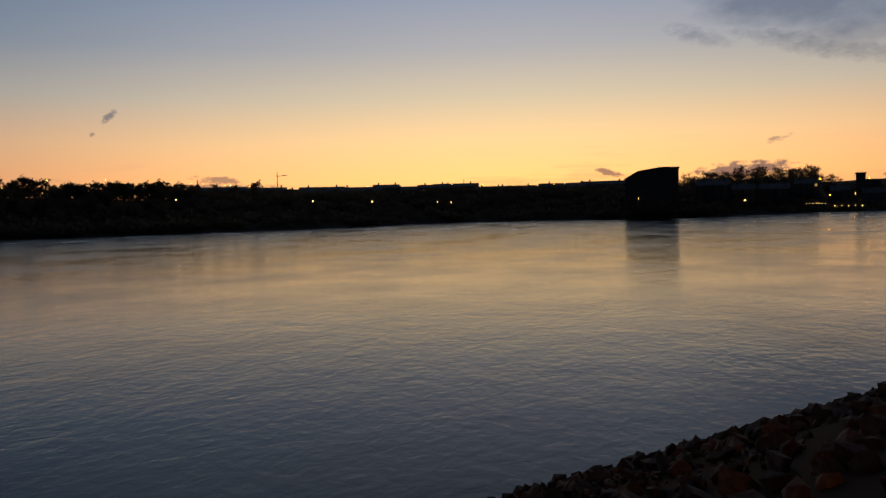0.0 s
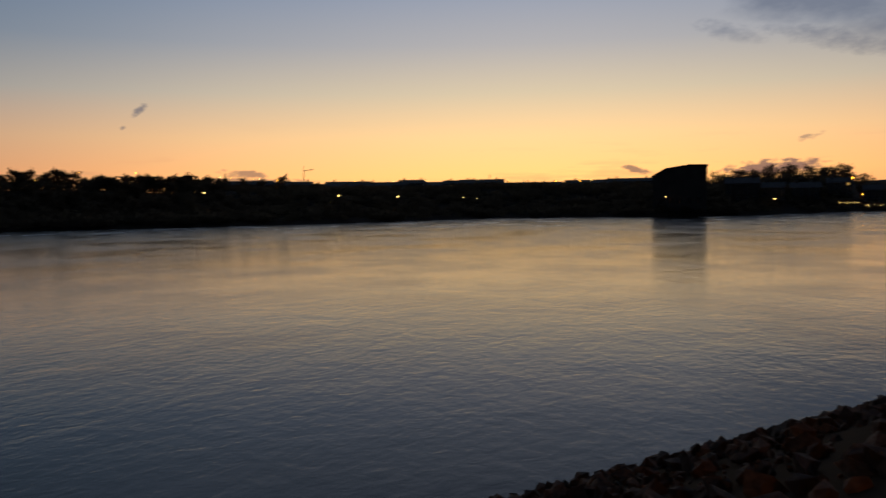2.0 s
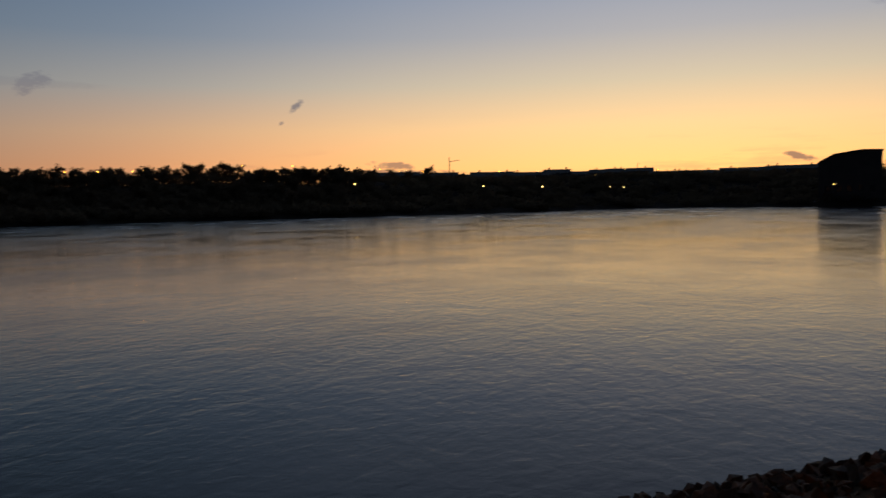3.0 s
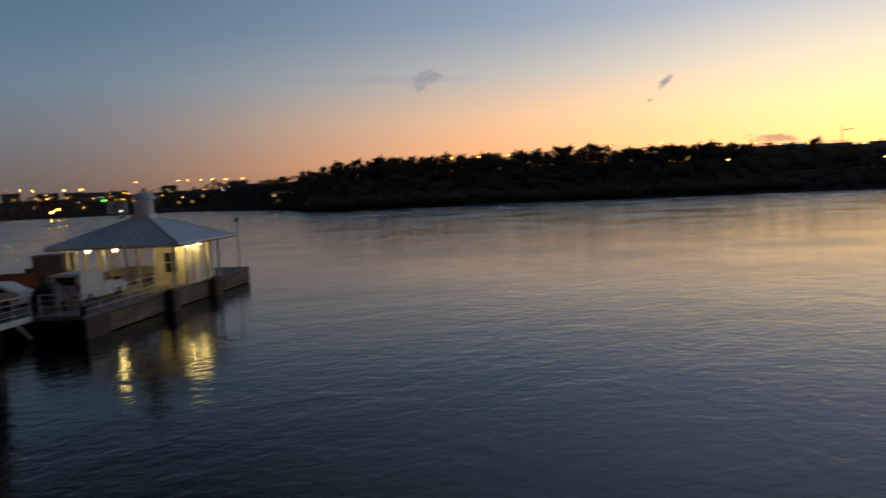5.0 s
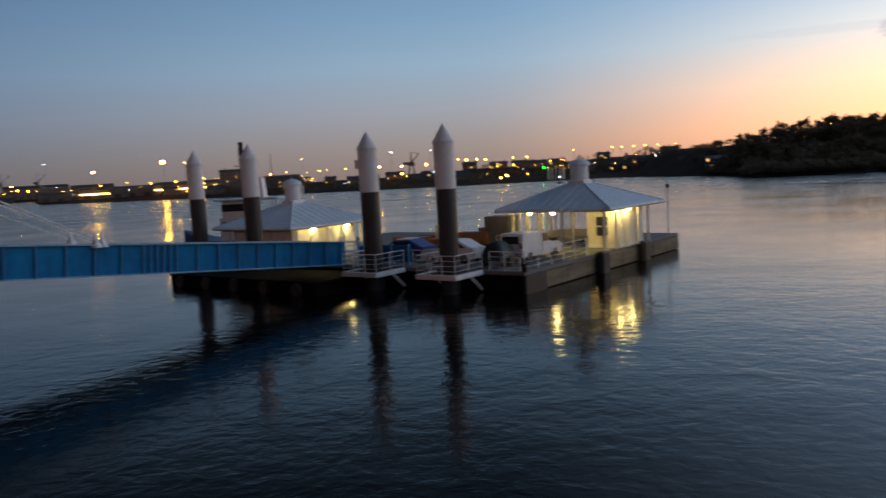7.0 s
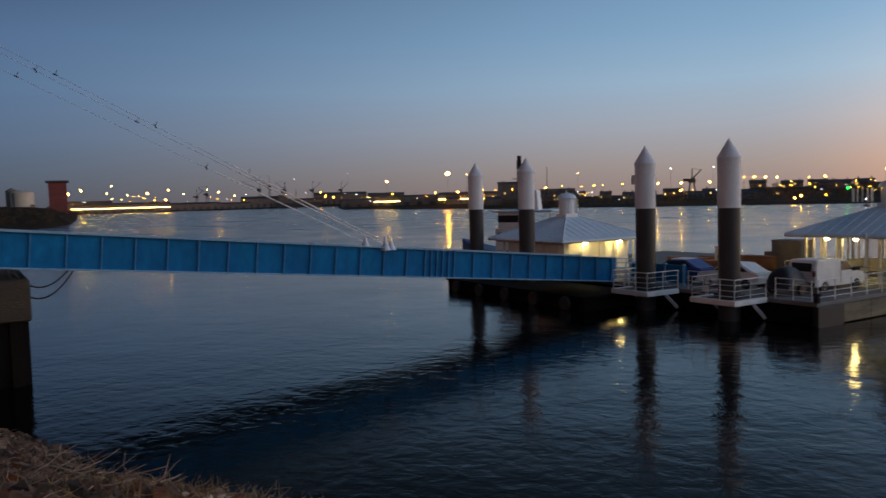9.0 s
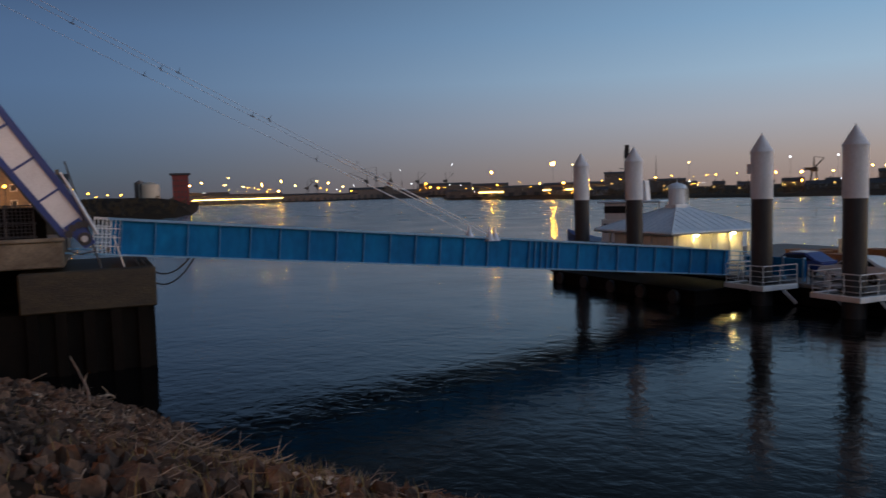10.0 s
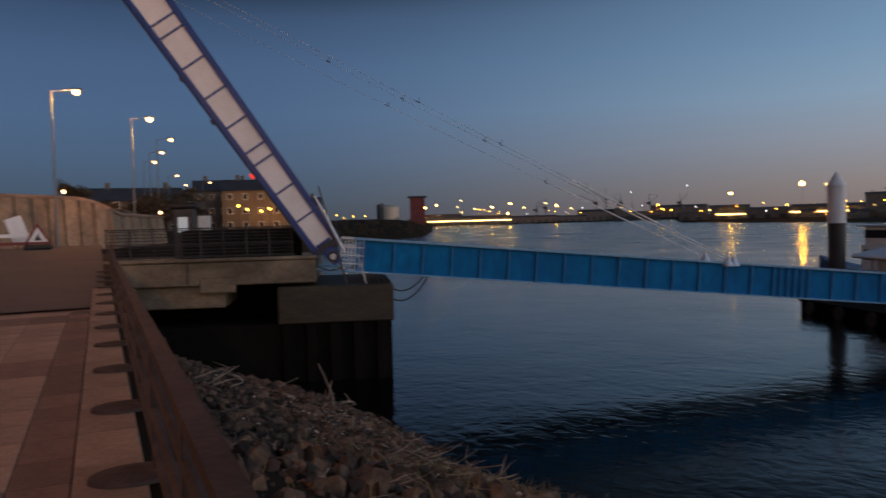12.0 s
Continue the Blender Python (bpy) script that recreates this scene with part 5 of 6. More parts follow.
while az < -56.0:
    if not -92.0 < az < -86.8:
        spots.append((az, table(SHORE, az) + rnd.uniform(92, 125), rnd.uniform(0.25, 0.5) if az > -87 else rnd.uniform(0.7, 1.0)))
    else:
        spots.append((az, table(SHORE, az) + rnd.uniform(150, 190), rnd.uniform(0.7, 1.0)))
    az += rnd.uniform(0.25, 0.6)
for k in range(110):
    az = rnd.uniform(-21, 24)
    spots.append((az, table(SHORE, az) + rnd.uniform(110, 300), rnd.uniform(0.45, 0.7)))
for k in range(230):
    az = rnd.uniform(-110, -56)
    if not -92.0 < az < -86.8:
        spots.append((az, table(SHORE, az) + rnd.uniform(14, 90), rnd.uniform(0.35, 0.65)))
for k in range(190):
    az = rnd.uniform(-87, -56)
    if noise.noise(Vector((az * 0.9, 2.0, 5.0))) > rnd.uniform(-0.35, 0.2):
        spots.append((az, table(SHORE, az) + rnd.uniform(78, 130), rnd.uniform(0.2, 0.42) + 0.3 * max(0.0, noise.noise(Vector((az * 0.5, 7.0, 1.0))))))
for k in range(240):
    az = rnd.uniform(-20, 16)
    spots.append((az, table(SHORE, az) + rnd.uniform(40, 130), rnd.uniform(0.35, 0.6)))
for k in range(150):
    az = rnd.uniform(-118, -91.5)
    spots.append((az, table(SHORE, az) + rnd.uniform(70, 250), rnd.uniform(0.8, 1.3)))
for k in range(110):
    az = rnd.uniform(44.2, 53.0)
    spots.append((az, table(SHORE, az) + rnd.uniform(12, 80), rnd.uniform(0.2, 0.42)))
verts, faces = [], []
for az, d, sc in spots:
    p = polar(az, d)
    z = land_z(p.x, p.y)
    if z < 1.0:
        continue
    m = Matrix.Translation((p.x, p.y, z - 0.3)) @ pose(0, 0, 0, rz=rnd.uniform(0, 360)) @ Matrix.Diagonal((sc * 1.2, sc * 1.2, sc, 1))
    src = next(c for c in rnd.choice(TREES).children if c.name.startswith("crown")).data
    b0 = len(verts)
    verts += [m @ v.co for v in src.vertices]
    faces += [[i + b0 for i in f.vertices] for q, f in enumerate(src.polygons) if q % 5 < 2]
# low scrub on the slopes
scrub = []
for k in range(60):
    c = Vector((rnd.gauss(0, 1.5), rnd.gauss(0, 1.5), abs(rnd.gauss(0.6, 0.8))))
    u = Vector((rnd.gauss(0, 1), rnd.gauss(0, 1), rnd.gauss(0, 1))).normalized() * rnd.uniform(0.4, 0.8)
    v = u.orthogonal().normalized() * u.length * 0.8
    scrub += [c + u, c + v, c - u, c - v]
for k in range(2300):
    az = rnd.uniform(-112, -22)
    p = polar(az, table(SHORE, az) + (4 + 112 * rnd.random() if az < -56 else 2 + 60 * rnd.random()))
    z = land_z(p.x, p.y)
    if z < 0.6:
        continue
    sc, a = rnd.uniform(0.5, 1.25), rnd.uniform(0, 6.28)
    ca, sa = math.cos(a) * sc, math.sin(a) * sc
    b0 = len(verts)
    verts += [Vector((p.x + ca * q.x - sa * q.y, p.y + sa * q.x + ca * q.y, z + q.z * sc)) for q in scrub]
    faces += [[b0 + i, b0 + i + 1, b0 + i + 2, b0 + i + 3] for i in range(0, len(scrub), 4)]
me = bpy.data.meshes.new("far_woods")
me.from_pydata(verts, [], faces)
me.materials.append(M_LEAF)
tagged(new("far_woods", me), "dark far woodland and hedges on the river hills", "woods", kind="stuff")
for az, d, sc in ((66.3, 74, 0.6), (64.2, 88, 0.75), (63.8, 86, 0.6), (68.2, 92, 0.75), (62.3, 96, 0.7), (61.4, 100, 0.8), (60.8, 108, 0.7), (63.3, 110, 0.8)):
    p = polar(az, d)
    o = copy_thing(TREES[int(d) % 5], pose(p.x, p.y, 7.2, rz=d * 7))
    o.scale = (sc * 0.9, sc * 0.9, sc * 0.75)
    o["label"], o["group"] = "dark bushy tree behind the retaining wall", "roadside trees"
for t in TREES:
    t.matrix_basis = Matrix.Translation((polar(-57.5 - 1.3 * TREES.index(t), 372).x, polar(-57.5 - 1.3 * TREES.index(t), 372).y, 12.3))


# ---------------------------------------------------------------- houses and sheds of the far banks
def build_house(az, d, w, dep, h, roof, wall_mat, label, lit=0, base=None, storeys=2, bays=4, group="far bank houses"):
    p = polar(az, d)
    z = land_z(p.x, p.y) if base is None else base
    t = thing("house", Matrix.Translation((p.x, p.y, z - 0.5)) @ pose(0, 0, 0, rz=az), label, "house", group)
    h += 0.5
    wall = part("wall", box(-w / 2, 0, 0, w / 2, dep, h), wall_mat, t)
    part("roof", prism([(-0.4, h), (dep + 0.4, h), (dep / 2, h + roof)], -w / 2 - 0.3, w / 2 + 0.3), M_SLATE, t, m=pose(0, 0, 0, rz=90) @ pose(0, 0, 0))
    for x in (-w * 0.3, w * 0.33):
        part("chimney", box(x - 0.4, dep / 2 - 0.4, h + roof * 0.5, x + 0.4, dep / 2 + 0.4, h + roof + 1.0), wall_mat, t)
    r = random.Random(int(abs(az) * 10 + d))
    for i in range(bays):
        for j in range(storeys):
            x, zz = -w / 2 + w * (i + 0.5) / bays, 0.5 + (h - 0.5) * (j + 0.35) / storeys
            win = part("window", box(x - 0.55, -0.06, zz, x + 0.55, 0.05, zz + 1.3), M_WHITE, wall)
            part("pane", box(x - 0.47, -0.09, zz + 0.08, x + 0.47, -0.065, zz + 1.22), M_LITWIN if r.random() < lit else M_GLASS, win)
    return t


H = random.Random(11)
for k in range(16):
    az = -57.5 - k * 2.0 + H.uniform(-0.5, 0.5)
    if -92 < az < -86.5:
        continue
    build_house(az, table(SHORE, az) + H.uniform(110, 150), H.uniform(14, 30), 9, H.uniform(3.5, 5.0), 2.0, M_FACADE, "dark terraced house on the far hill", 0.05)
for k in range(6):
    az = -93.5 - k * 2.0
    build_house(az, table(SHORE, az) + 30 + H.uniform(0, 15), H.uniform(8, 14), 10, H.uniform(6.0, 8.5), 2.6, M_FACADE, "dark riverside apartment house", 0.03, storeys=3)
for k in range(26):
    az = -19.0 + k * 1.55 + H.uniform(-0.4, 0.4)
    build_house(az, table(SHORE, az) + H.uniform(60, 240), H.uniform(8, 15), 9, H.uniform(3.0, 4.6), 2.4, M_FACADE, "dark town house across the river", 0.12)
for az, d, w, h in ((12.55, 620, 23, 15.5), (9.2, 600, 27, 8.5), (-22.4, 345, 9.5, 4.2), (-16.5, 480, 8, 6.5)):
    build_house(az, d, w, 14, h, 1.6, M_FACADE, "large dark flat-topped building above the far bank", 0.08, storeys=3, bays=6)
for az, d, w, h, lit in ((56.0, 168, 16, 9.0, 0.0), (58.6, 178, 13, 9.5, 0.0), (61.0, 190, 14, 8.0, 0.05), (53.4, 200, 12, 6.0, 0.1), (64.5, 150, 16, 6.5, 0.0)):
    build_house(az, d, w, 9, h, 2.6, M_FACADE_WARM, "stone riverside building lit by orange lamps", lit, base=5.5, storeys=3, bays=5, group="riverside buildings")
lamp("building_light", polar(56.3, 162, 10.0), (1.0, 0.42, 0.1), 230, 0.4)
lamp("building_light", polar(55.0, 164, 9.0), (1.0, 0.42, 0.1), 160, 0.4)


def build_big_shed():
    p = polar(-89.3, 316)
    t = thing("boat_shed", Matrix.Translation((p.x, p.y, 0.0)) @ pose(0, 0, 0, rz=-89.3), "large dark riverside shed with a sloping roof", "shed")
    body = part("body", prism([(-10.2, 0), (10.2, 0), (10.4, 19.6), (4.0, 19.9), (-5.0, 18.6), (-10.2, 15.6)], 0, 24), M_FACADE, t)
    part("roof", prism([(10.7, 19.7), (10.7, 20.2), (3.8, 20.4), (-5.2, 19.1), (-10.7, 16.0), (-10.5, 15.5), (-5.0, 18.6), (4.0, 19.9)], -0.5, 24.5), M_SLATE, t)
    for k in range(5):
        win = part("window", box(-8.0 + k * 3.6, -0.1, 5.0, -6.0 + k * 3.6, 0.05, 7.5), M_SLATE, body)
        part("pane", box(-7.85 + k * 3.6, -0.14, 5.15, -6.15 + k * 3.6, -0.105, 7.35), M_GLASS, win)
    part("quay", box(-11.5, -3, -2, 11.5, 0, 1.6), M_CONC_WET, t)


build_big_shed()


def far_lamp(az, d, z, mat, r=0.55):
    p = polar(az, d)
    g = max(0.0, land_z(p.x, p.y))
    if z < g + 1.0:
        z = g + 1.0
    t = thing("far_street_lamp", Matrix.Translation((p.x, p.y, g)), "tiny glowing lamp across the river at dusk", "street lamp", "lamps across the river")
    part("column", rod((0, 0, 0), (0, 0, z - g), 0.09, seg=5), M_DARKSTEEL, t)
    bm = bmesh.new()
    bmesh.ops.create_icosphere(bm, subdivisions=1, radius=r * 0.56)
    part("bulb", bm, mat, t, m=pose(0, 0, z - g))


for az, z in ((-54.7, 11.6), (-64.3, 10.0), (-68.7, 9.5), (-95.6, 6.3)):
    far_lamp(az, table(SHORE, az) + 20, z, M_WARM_FAR, 0.5)
for az, z in ((-73.6, 8.8), (-74.6, 8.5), (-88.4, 7.9)):
    far_lamp(az, 305, z, M_WARM_FAR, 0.28)
for az, z in ((-46.6, 19.6), (-50.2, 19.6), (-31.0, 17.4), (-35.0, 17.9), (-39.2, 18.1), (-39.9, 18.2), (-44.0, 17.0), (-37.0, 18.0), (-29.5, 17.0)):
    far_lamp(az, 362, z * 1.2 - 1.6, M_SODIUM_FAR, 0.42)
for az, z in ((-55.8, 24.5), (-56.6, 24.0), (-58.1, 22.6), (-58.5, 23.0), (-59.8, 22.0), (-68.4, 20.4), (-70.8, 20.6), (-74.7, 20.2), (-80.5, 18.8), (-82.3, 18.7), (-83.1, 18.8), (-65.5, 20.8), (-77.0, 19.5)):
    far_lamp(az, 352, 7.6 + (z - 6.7) * 0.677, M_SODIUM_FAR if int(az * 10) % 3 else M_WARM_FAR, 0.28)
for k in range(9):
    far_lamp(-99.1 - 0.19 * k, 396, 3.9, M_WARM_FAR, 0.24)
for k in range(5):
    far_lamp(-101.2 - 0.4 * k, 396, 2.6, M_WARM_FAR, 0.3)
for az, z in ((-99.9, 16.5), (-100.3, 16.4), (-101.3, 8.5), (-102.4, 8.2), (-100.9, 7.9), (-103.2, 16.1)):
    far_lamp(az, 450, z, M_SODIUM_FAR, 0.55)
for az, z in ((15.9, 26.8), (7.7, 25.2)):
    far_lamp(az, 620, z, M_WARM_FAR, 0.75)
for az, z in ((14.7, 13.9), (13.8, 13.3), (12.5, 13.7), (10.0, 14.1), (8.9, 15.2), (7.4, 14.2), (6.5, 14.9), (5.9, 14.9), (4.5, 15.3), (18.3, 12.7), (19.8, 14.1), (11.0, 12.0), (3.2, 14.2), (16.6, 12.4), (21.5, 12.5)):
    far_lamp(az, 600, z, M_SODIUM_BRIGHT if int(az * 10) % 3 == 1 else M_SODIUM_FAR, 0.6 if int(az * 10) % 2 else 0.42)
for az, z in ((2.0, 14.2), (0.4, 14.1), (-1.5, 14.1), (0.4, 8.8), (-3.8, 16.4), (-4.5, 16.2), (-5.2, 16.2), (-5.9, 15.6), (-8.9, 15.4), (-2.6, 15.0), (-7.9, 15.2)):
    far_lamp(az, 540, z, M_SODIUM_BRIGHT, 0.62 if az > -2 else 0.36)
for az, z in ((1.1, 24.6), (-1.8, 24.5)):
    far_lamp(az, 560, z, M_COOL_FAR, 0.6)
for az, z in ((-7.0, 3.0), (-7.4, 4.2)):
    far_lamp(az, 400, z, M_SODIUM_BRIGHT, 0.55)
far_lamp(-10.2, 420, 7.3, M_GREEN_FAR, 0.95)
for az in (-15.2, -15.8, -16.7, -17.5, -18.4, -19.6, -12.4):
    far_lamp(az, 450, 16.7, M_SODIUM_FAR, 0.5)
for az, z in ((43.1, 33.3), (37.5, 32.3), (34.1, 27.8), (43.9, 29.4), (37.7, 17.5), (38.9, 27.8)):
    far_lamp(az, 1200, z, M_SODIUM_BRIGHT, 1.5)
for az, z in ((41.2, 39.3), (41.5, 29.0), (36.5, 25.6), (34.9, 31.8), (40.2, 26.0), (33.0, 22.0)):
    far_lamp(az, 1200, z, M_WARM_FAR, 1.5)
for az, z in ((28.7, 54.8), (24.8, 63.9), (24.2, 22.8), (27.9, 27.7), (29.6, 28.9), (32.2, 27.4), (31.0, 20.0), (30.3, 18.0), (33.5, 20.0)):
    far_lamp(az, 1520, z, M_COOL_FAR, 1.3)
for az, z in ((26.8, 28.0), (25.9, 18.0), (26.5, 20.0)):
    far_lamp(az, 1520, z, M_SODIUM_FAR, 2.4)
for az, z in ((20.4, 11.3), (19.1, 11.9), (18.3, 13.2), (23.3, 11.3), (22.4, 10.5), (17.6, 12.0)):
    far_lamp(az, 800, z, M_WARM_FAR, 0.8)
far_lamp(21.9, 790, 27.0, M_SODIUM_BRIGHT, 1.6)
far_lamp(17.35, 640, 28.6, M_DOCK_LAMP, 2.9)
for az, z in ((51.4, 11.0), (50.5, 9.6), (51.8, 10.0), (49.3, 9.0), (50.0, 8.6), (48.4, 9.0)):
    far_lamp(az, 240, z, M_SODIUM_FAR, 0.3)
for az, z in ((57.0, 10.3), (55.4, 10.3), (56.0, 9.9), (57.6, 11.0)):
    far_lamp(az, 160, z, M_SODIUM_FAR, 0.42)


# ---------------------------------------------------------------- dock skyline down the river
L = random.Random(23)
for k in range(110):
    az = L.uniform(-19, 43)
    d = table(SHORE, az) + L.uniform(10, 140)
    far_lamp(az, d, L.uniform(4.0, 12.0) if az < 25 else L.uniform(6.0, 26.0), L.choice((M_SODIUM_FAR, M_SODIUM_FAR, M_WARM_FAR, M_COOL_FAR)), d * L.uniform(0.0004, 0.0009))


def build_red_tower():
    p = polar(44.5, 520)
    t = thing("red_tower", Matrix.Translation((p.x, p.y, 3.0)) @ pose(0, 0, 0, rz=44.5), "tall dark red harbour building with a flat cap", "tower")
    body = part("body", box(-5.0, 0, 0, 5.0, 9, 20.5), M_RED, t)
    part("cap", box(-6.4, -1.0, 20.5, 6.4, 10, 21.8, 0.2), M_SLATE, t)
    for k in range(4):
        for j in range(5):
            part("window", box(-4.2 + k * 2.3, -0.1, 2.0 + j * 3.6, -3.3 + k * 2.3, 0.02, 3.2 + j * 3.6), M_SLATE, body)
    p = polar(46.6, 510)
    t = thing("storage_tank", Matrix.Translation((p.x, p.y, 3.0)), "pale round storage tank with a domed top", "tank")
    part("shell", lathe([(6.2, 0), (6.2, 14.2), (5.6, 14.8), (0.4, 16.2)], 24), M_TANK, t)
    part("ladder", box(-0.4, -6.5, 0, 0.4, -6.2, 14.6), M_DARKSTEEL, t)
    p = polar(47.2, 520)
    t = thing("silo", Matrix.Translation((p.x, p.y, 3.0)), "grey silo beside the storage tank", "silo")
    part("shell", lathe([(3.2, 0), (3.2, 16), (0.4, 17.6)], 18), M_FACADE, t)


build_red_tower()


def build_crane(az, d, h, jib):
    p = polar(az, d)
    t = thing("dock_crane", Matrix.Translation((p.x, p.y, 2.0)) @ pose(0, 0, 0, rz=az), "dark dockside crane against the dusk sky", "crane", "dock cranes")
    for x in (-3.0, 3.0):
        part("leg", rod((x, 0, 0), (x * 0.4, 0, h * 0.55), 0.7, 0.5, 6), M_DARKSTEEL, t)
    part("cab", box(-2.4, -1.5, h * 0.55, 2.4, 1.5, h * 0.68), M_DARKSTEEL, t)
    part("tower", rod((0, 0, h * 0.6), (0, 0, h), 0.7, 0.35, 6), M_DARKSTEEL, t)
    part("jib", rod((0, 0, h * 0.66), (jib, 0, h * 0.95), 0.5, 0.3, 6), M_DARKSTEEL, t)
    part("tie", rod((0, 0, h), (jib, 0, h * 0.95), 0.15, seg=5), M_DARKSTEEL, t)
    part("counterweight", box(-6.0, -1.2, h * 0.6, -2.4, 1.2, h * 0.68), M_DARKSTEEL, t)


for az, d, h, jib in ((31.2, 1500, 52, -34), (30.5, 1500, 60, -30), (29.4, 1520, 50, -18), (27.4, 1520, 48, 16), (25.3, 1500, 46, 14), (35.6, 1400, 34, 10), (-0.35, 560, 22, 6), (34.9, 1400, 40, -14)):
    build_crane(az, d, h, jib)


def build_ship():
    p = polar(28.3, 1450)
    t = thing("cargo_ship", Matrix.Translation((p.x, p.y, 0.0)) @ pose(0, 0, 0, rz=28.3), "dark moored cargo ship with lit upper works", "ship")
    part("hull", prism([(-45, 0), (38, 0), (46, 11), (34, 9), (-44, 8)], -7, 7), M_DARKSTEEL, t)
    part("superstructure", box(-40, -6, 8, -24, 6, 20), M_FACADE, t)
    part("bridge_deck", box(-42, -7, 20, -26, 7, 24), M_FACADE, t)
    part("funnel", box(-36, -2.5, 24, -31, 2.5, 31), M_RED, t)
    for x in (-8, 14, 30):
        part("derrick", rod((x, 0, 8), (x, 0, 34), 0.7, 0.4, 6), M_DARKSTEEL, t)
    part("mast", rod((-29, 0, 24), (-29, 0, 46), 0.6, 0.3, 6), M_DARKSTEEL, t)


build_ship()


def build_dock_shed(az, d, w, h, lit):
    p = polar(az, d)
    g = max(2.0, land_z(p.x, p.y))
    t = thing("dock_shed", Matrix.Translation((p.x, p.y, g - 0.5)) @ pose(0, 0, 0, rz=az), "long low dock shed" + (" with a lit front" if lit else " in dusk shade"), "shed", "dock sheds")
    part("wall", box(-w / 2, 0, 0, w / 2, 20, h), M_FACADE, t)
    part("roof", prism([(-0.5, h), (20.5, h), (10, h + h * 0.25)], -w / 2, w / 2), M_SLATE, t, m=pose(0, 0, 0, rz=90))
    if lit:
        part("strip_light", box(-w / 2, -0.6, h * 0.5, w / 2, -0.1, h * 0.5 + lit), M_WARM_FAR, t, "long bright strip of lamps")
    for k in range(int(w / 12)):
        part("door", box(-w / 2 + 4 + k * 12, -0.15, 0, -w / 2 + 9 + k * 12, 0.02, h * 0.42), M_SLATE, t)


for az, d, w, h, lit in ((40.6, 1180, 130, 11, 0.6), (36.4, 1330, 110, 10, 0), (33.8, 1380, 90, 9, 0), (31.0, 1450, 80, 17, 0), (28.0, 1560, 70, 13, 0), (25.4, 1600, 110, 20, 0),
                         (42.6, 1210, 60, 14, 0), (23.2, 800, 60, 7, 0), (20.6, 760, 60, 8, 0.5), (18.2, 720, 70, 8, 0), (15.6, 690, 60, 9, 0.4), (22.0, 830, 40, 11, 0)):
    build_dock_shed(az, d, w, h, lit)


def build_lattice_mast(az, d, z0, h, arm, label):
    p = polar(az, d)
    t = thing("mast", Matrix.Translation((p.x, p.y, z0)) @ pose(0, 0, 0, rz=az), label, "mast", "far masts")
    part("pole", rod((0, 0, 0), (0, 0, h), 0.45, 0.2, 6), M_DARKSTEEL, t)
    if arm:
        part("arm", rod((0, 0, h * 0.86), (arm, 0, h * 0.9), 0.22, seg=5), M_DARKSTEEL, t)


build_lattice_mast(-61.8, 520, 12.0, 20.5, 6.5, "thin crane mast with a short arm on the far hill")
build_lattice_mast(-75.6, 520, 12.0, 13.5, 0, "thin chimney-like mast on the far hill")
build_lattice_mast(9.95, 600, 6.0, 24, 0, "thin radio mast above the far buildings")
build_lattice_mast(-56.2, 420, 10.0, 14, 0, "thin pole above the far trees")
# tower-topped building on the far hill
p = polar(-102.7, 440)
t = thing("church_tower", Matrix.Translation((p.x, p.y, 8.0)) @ pose(0, 0, 0, rz=-102.7), "dark square tower on the far hill", "tower")
part("tower", box(-2.2, 0, 0, 2.2, 4.4, 10.0), M_FACADE, t)
part("parapet", box(-2.5, -0.3, 10.0, 2.5, 4.7, 10.8, 0.1), M_FACADE, t)
part("nave", box(2.2, 0, 0, 9, 8, 7.0), M_FACADE, t)
# buoy light between the banks
p = polar(-11.3, 330)
t = thing("channel_buoy", Matrix.Translation((p.x, p.y, 0.0)), "small channel buoy with a white light", "buoy")
part("float", lathe([(1.0, -0.4), (1.2, 0.0), (1.0, 0.5), (0.3, 0.7)], 14), M_RED, t)
part("cage", rod((0, 0, 0.6), (0, 0, 2.6), 0.25, 0.12, 6), M_DARKSTEEL, t)
part("light", lathe([(0.25, 2.6), (0.3, 2.8), (0.25, 3.05), (0.05, 3.15)], 8), M_COOL_FAR, t)


# ---------------------------------------------------------------- rock slope below the promenade
def rock_mesh(seed):
    r = random.Random(seed)
    bm = bmesh.new()
    bmesh.ops.create_icosphere(bm, subdivisions=2, radius=0.5)
    ax = [Vector((r.gauss(0, 1), r.gauss(0, 1), r.gauss(0, 1))).normalized() for _ in range(7)]
    cut = [r.uniform(0.18, 0.36) for _ in ax]
    for v in bm.verts:
        for a, c in zip(ax, cut):
            d = v.co.dot(a)
            if d > c:
                v.co -= a * (d - c)
        v.co *= 1 + 0.10 * noise.noise(v.co * 3 + Vector((seed, 0, 0)))
        v.co.x *= 1.25
        v.co.z *= 0.8
    bmesh.ops.remove_doubles(bm, verts=bm.verts, dist=0.07)
    return bm


riprap = thing("rock_bank", Matrix.Identity(4), "sloping bank of broken rock armour below the promenade", "rock bank", kind="structure")
ROCKS = []
for k in range(8):
    mat = M_ROCK
    me = part("rock", rock_mesh(50 + k), mat, riprap, m=pose(0, 0, 0))
    ROCKS.append(me)
R = random.Random(5)


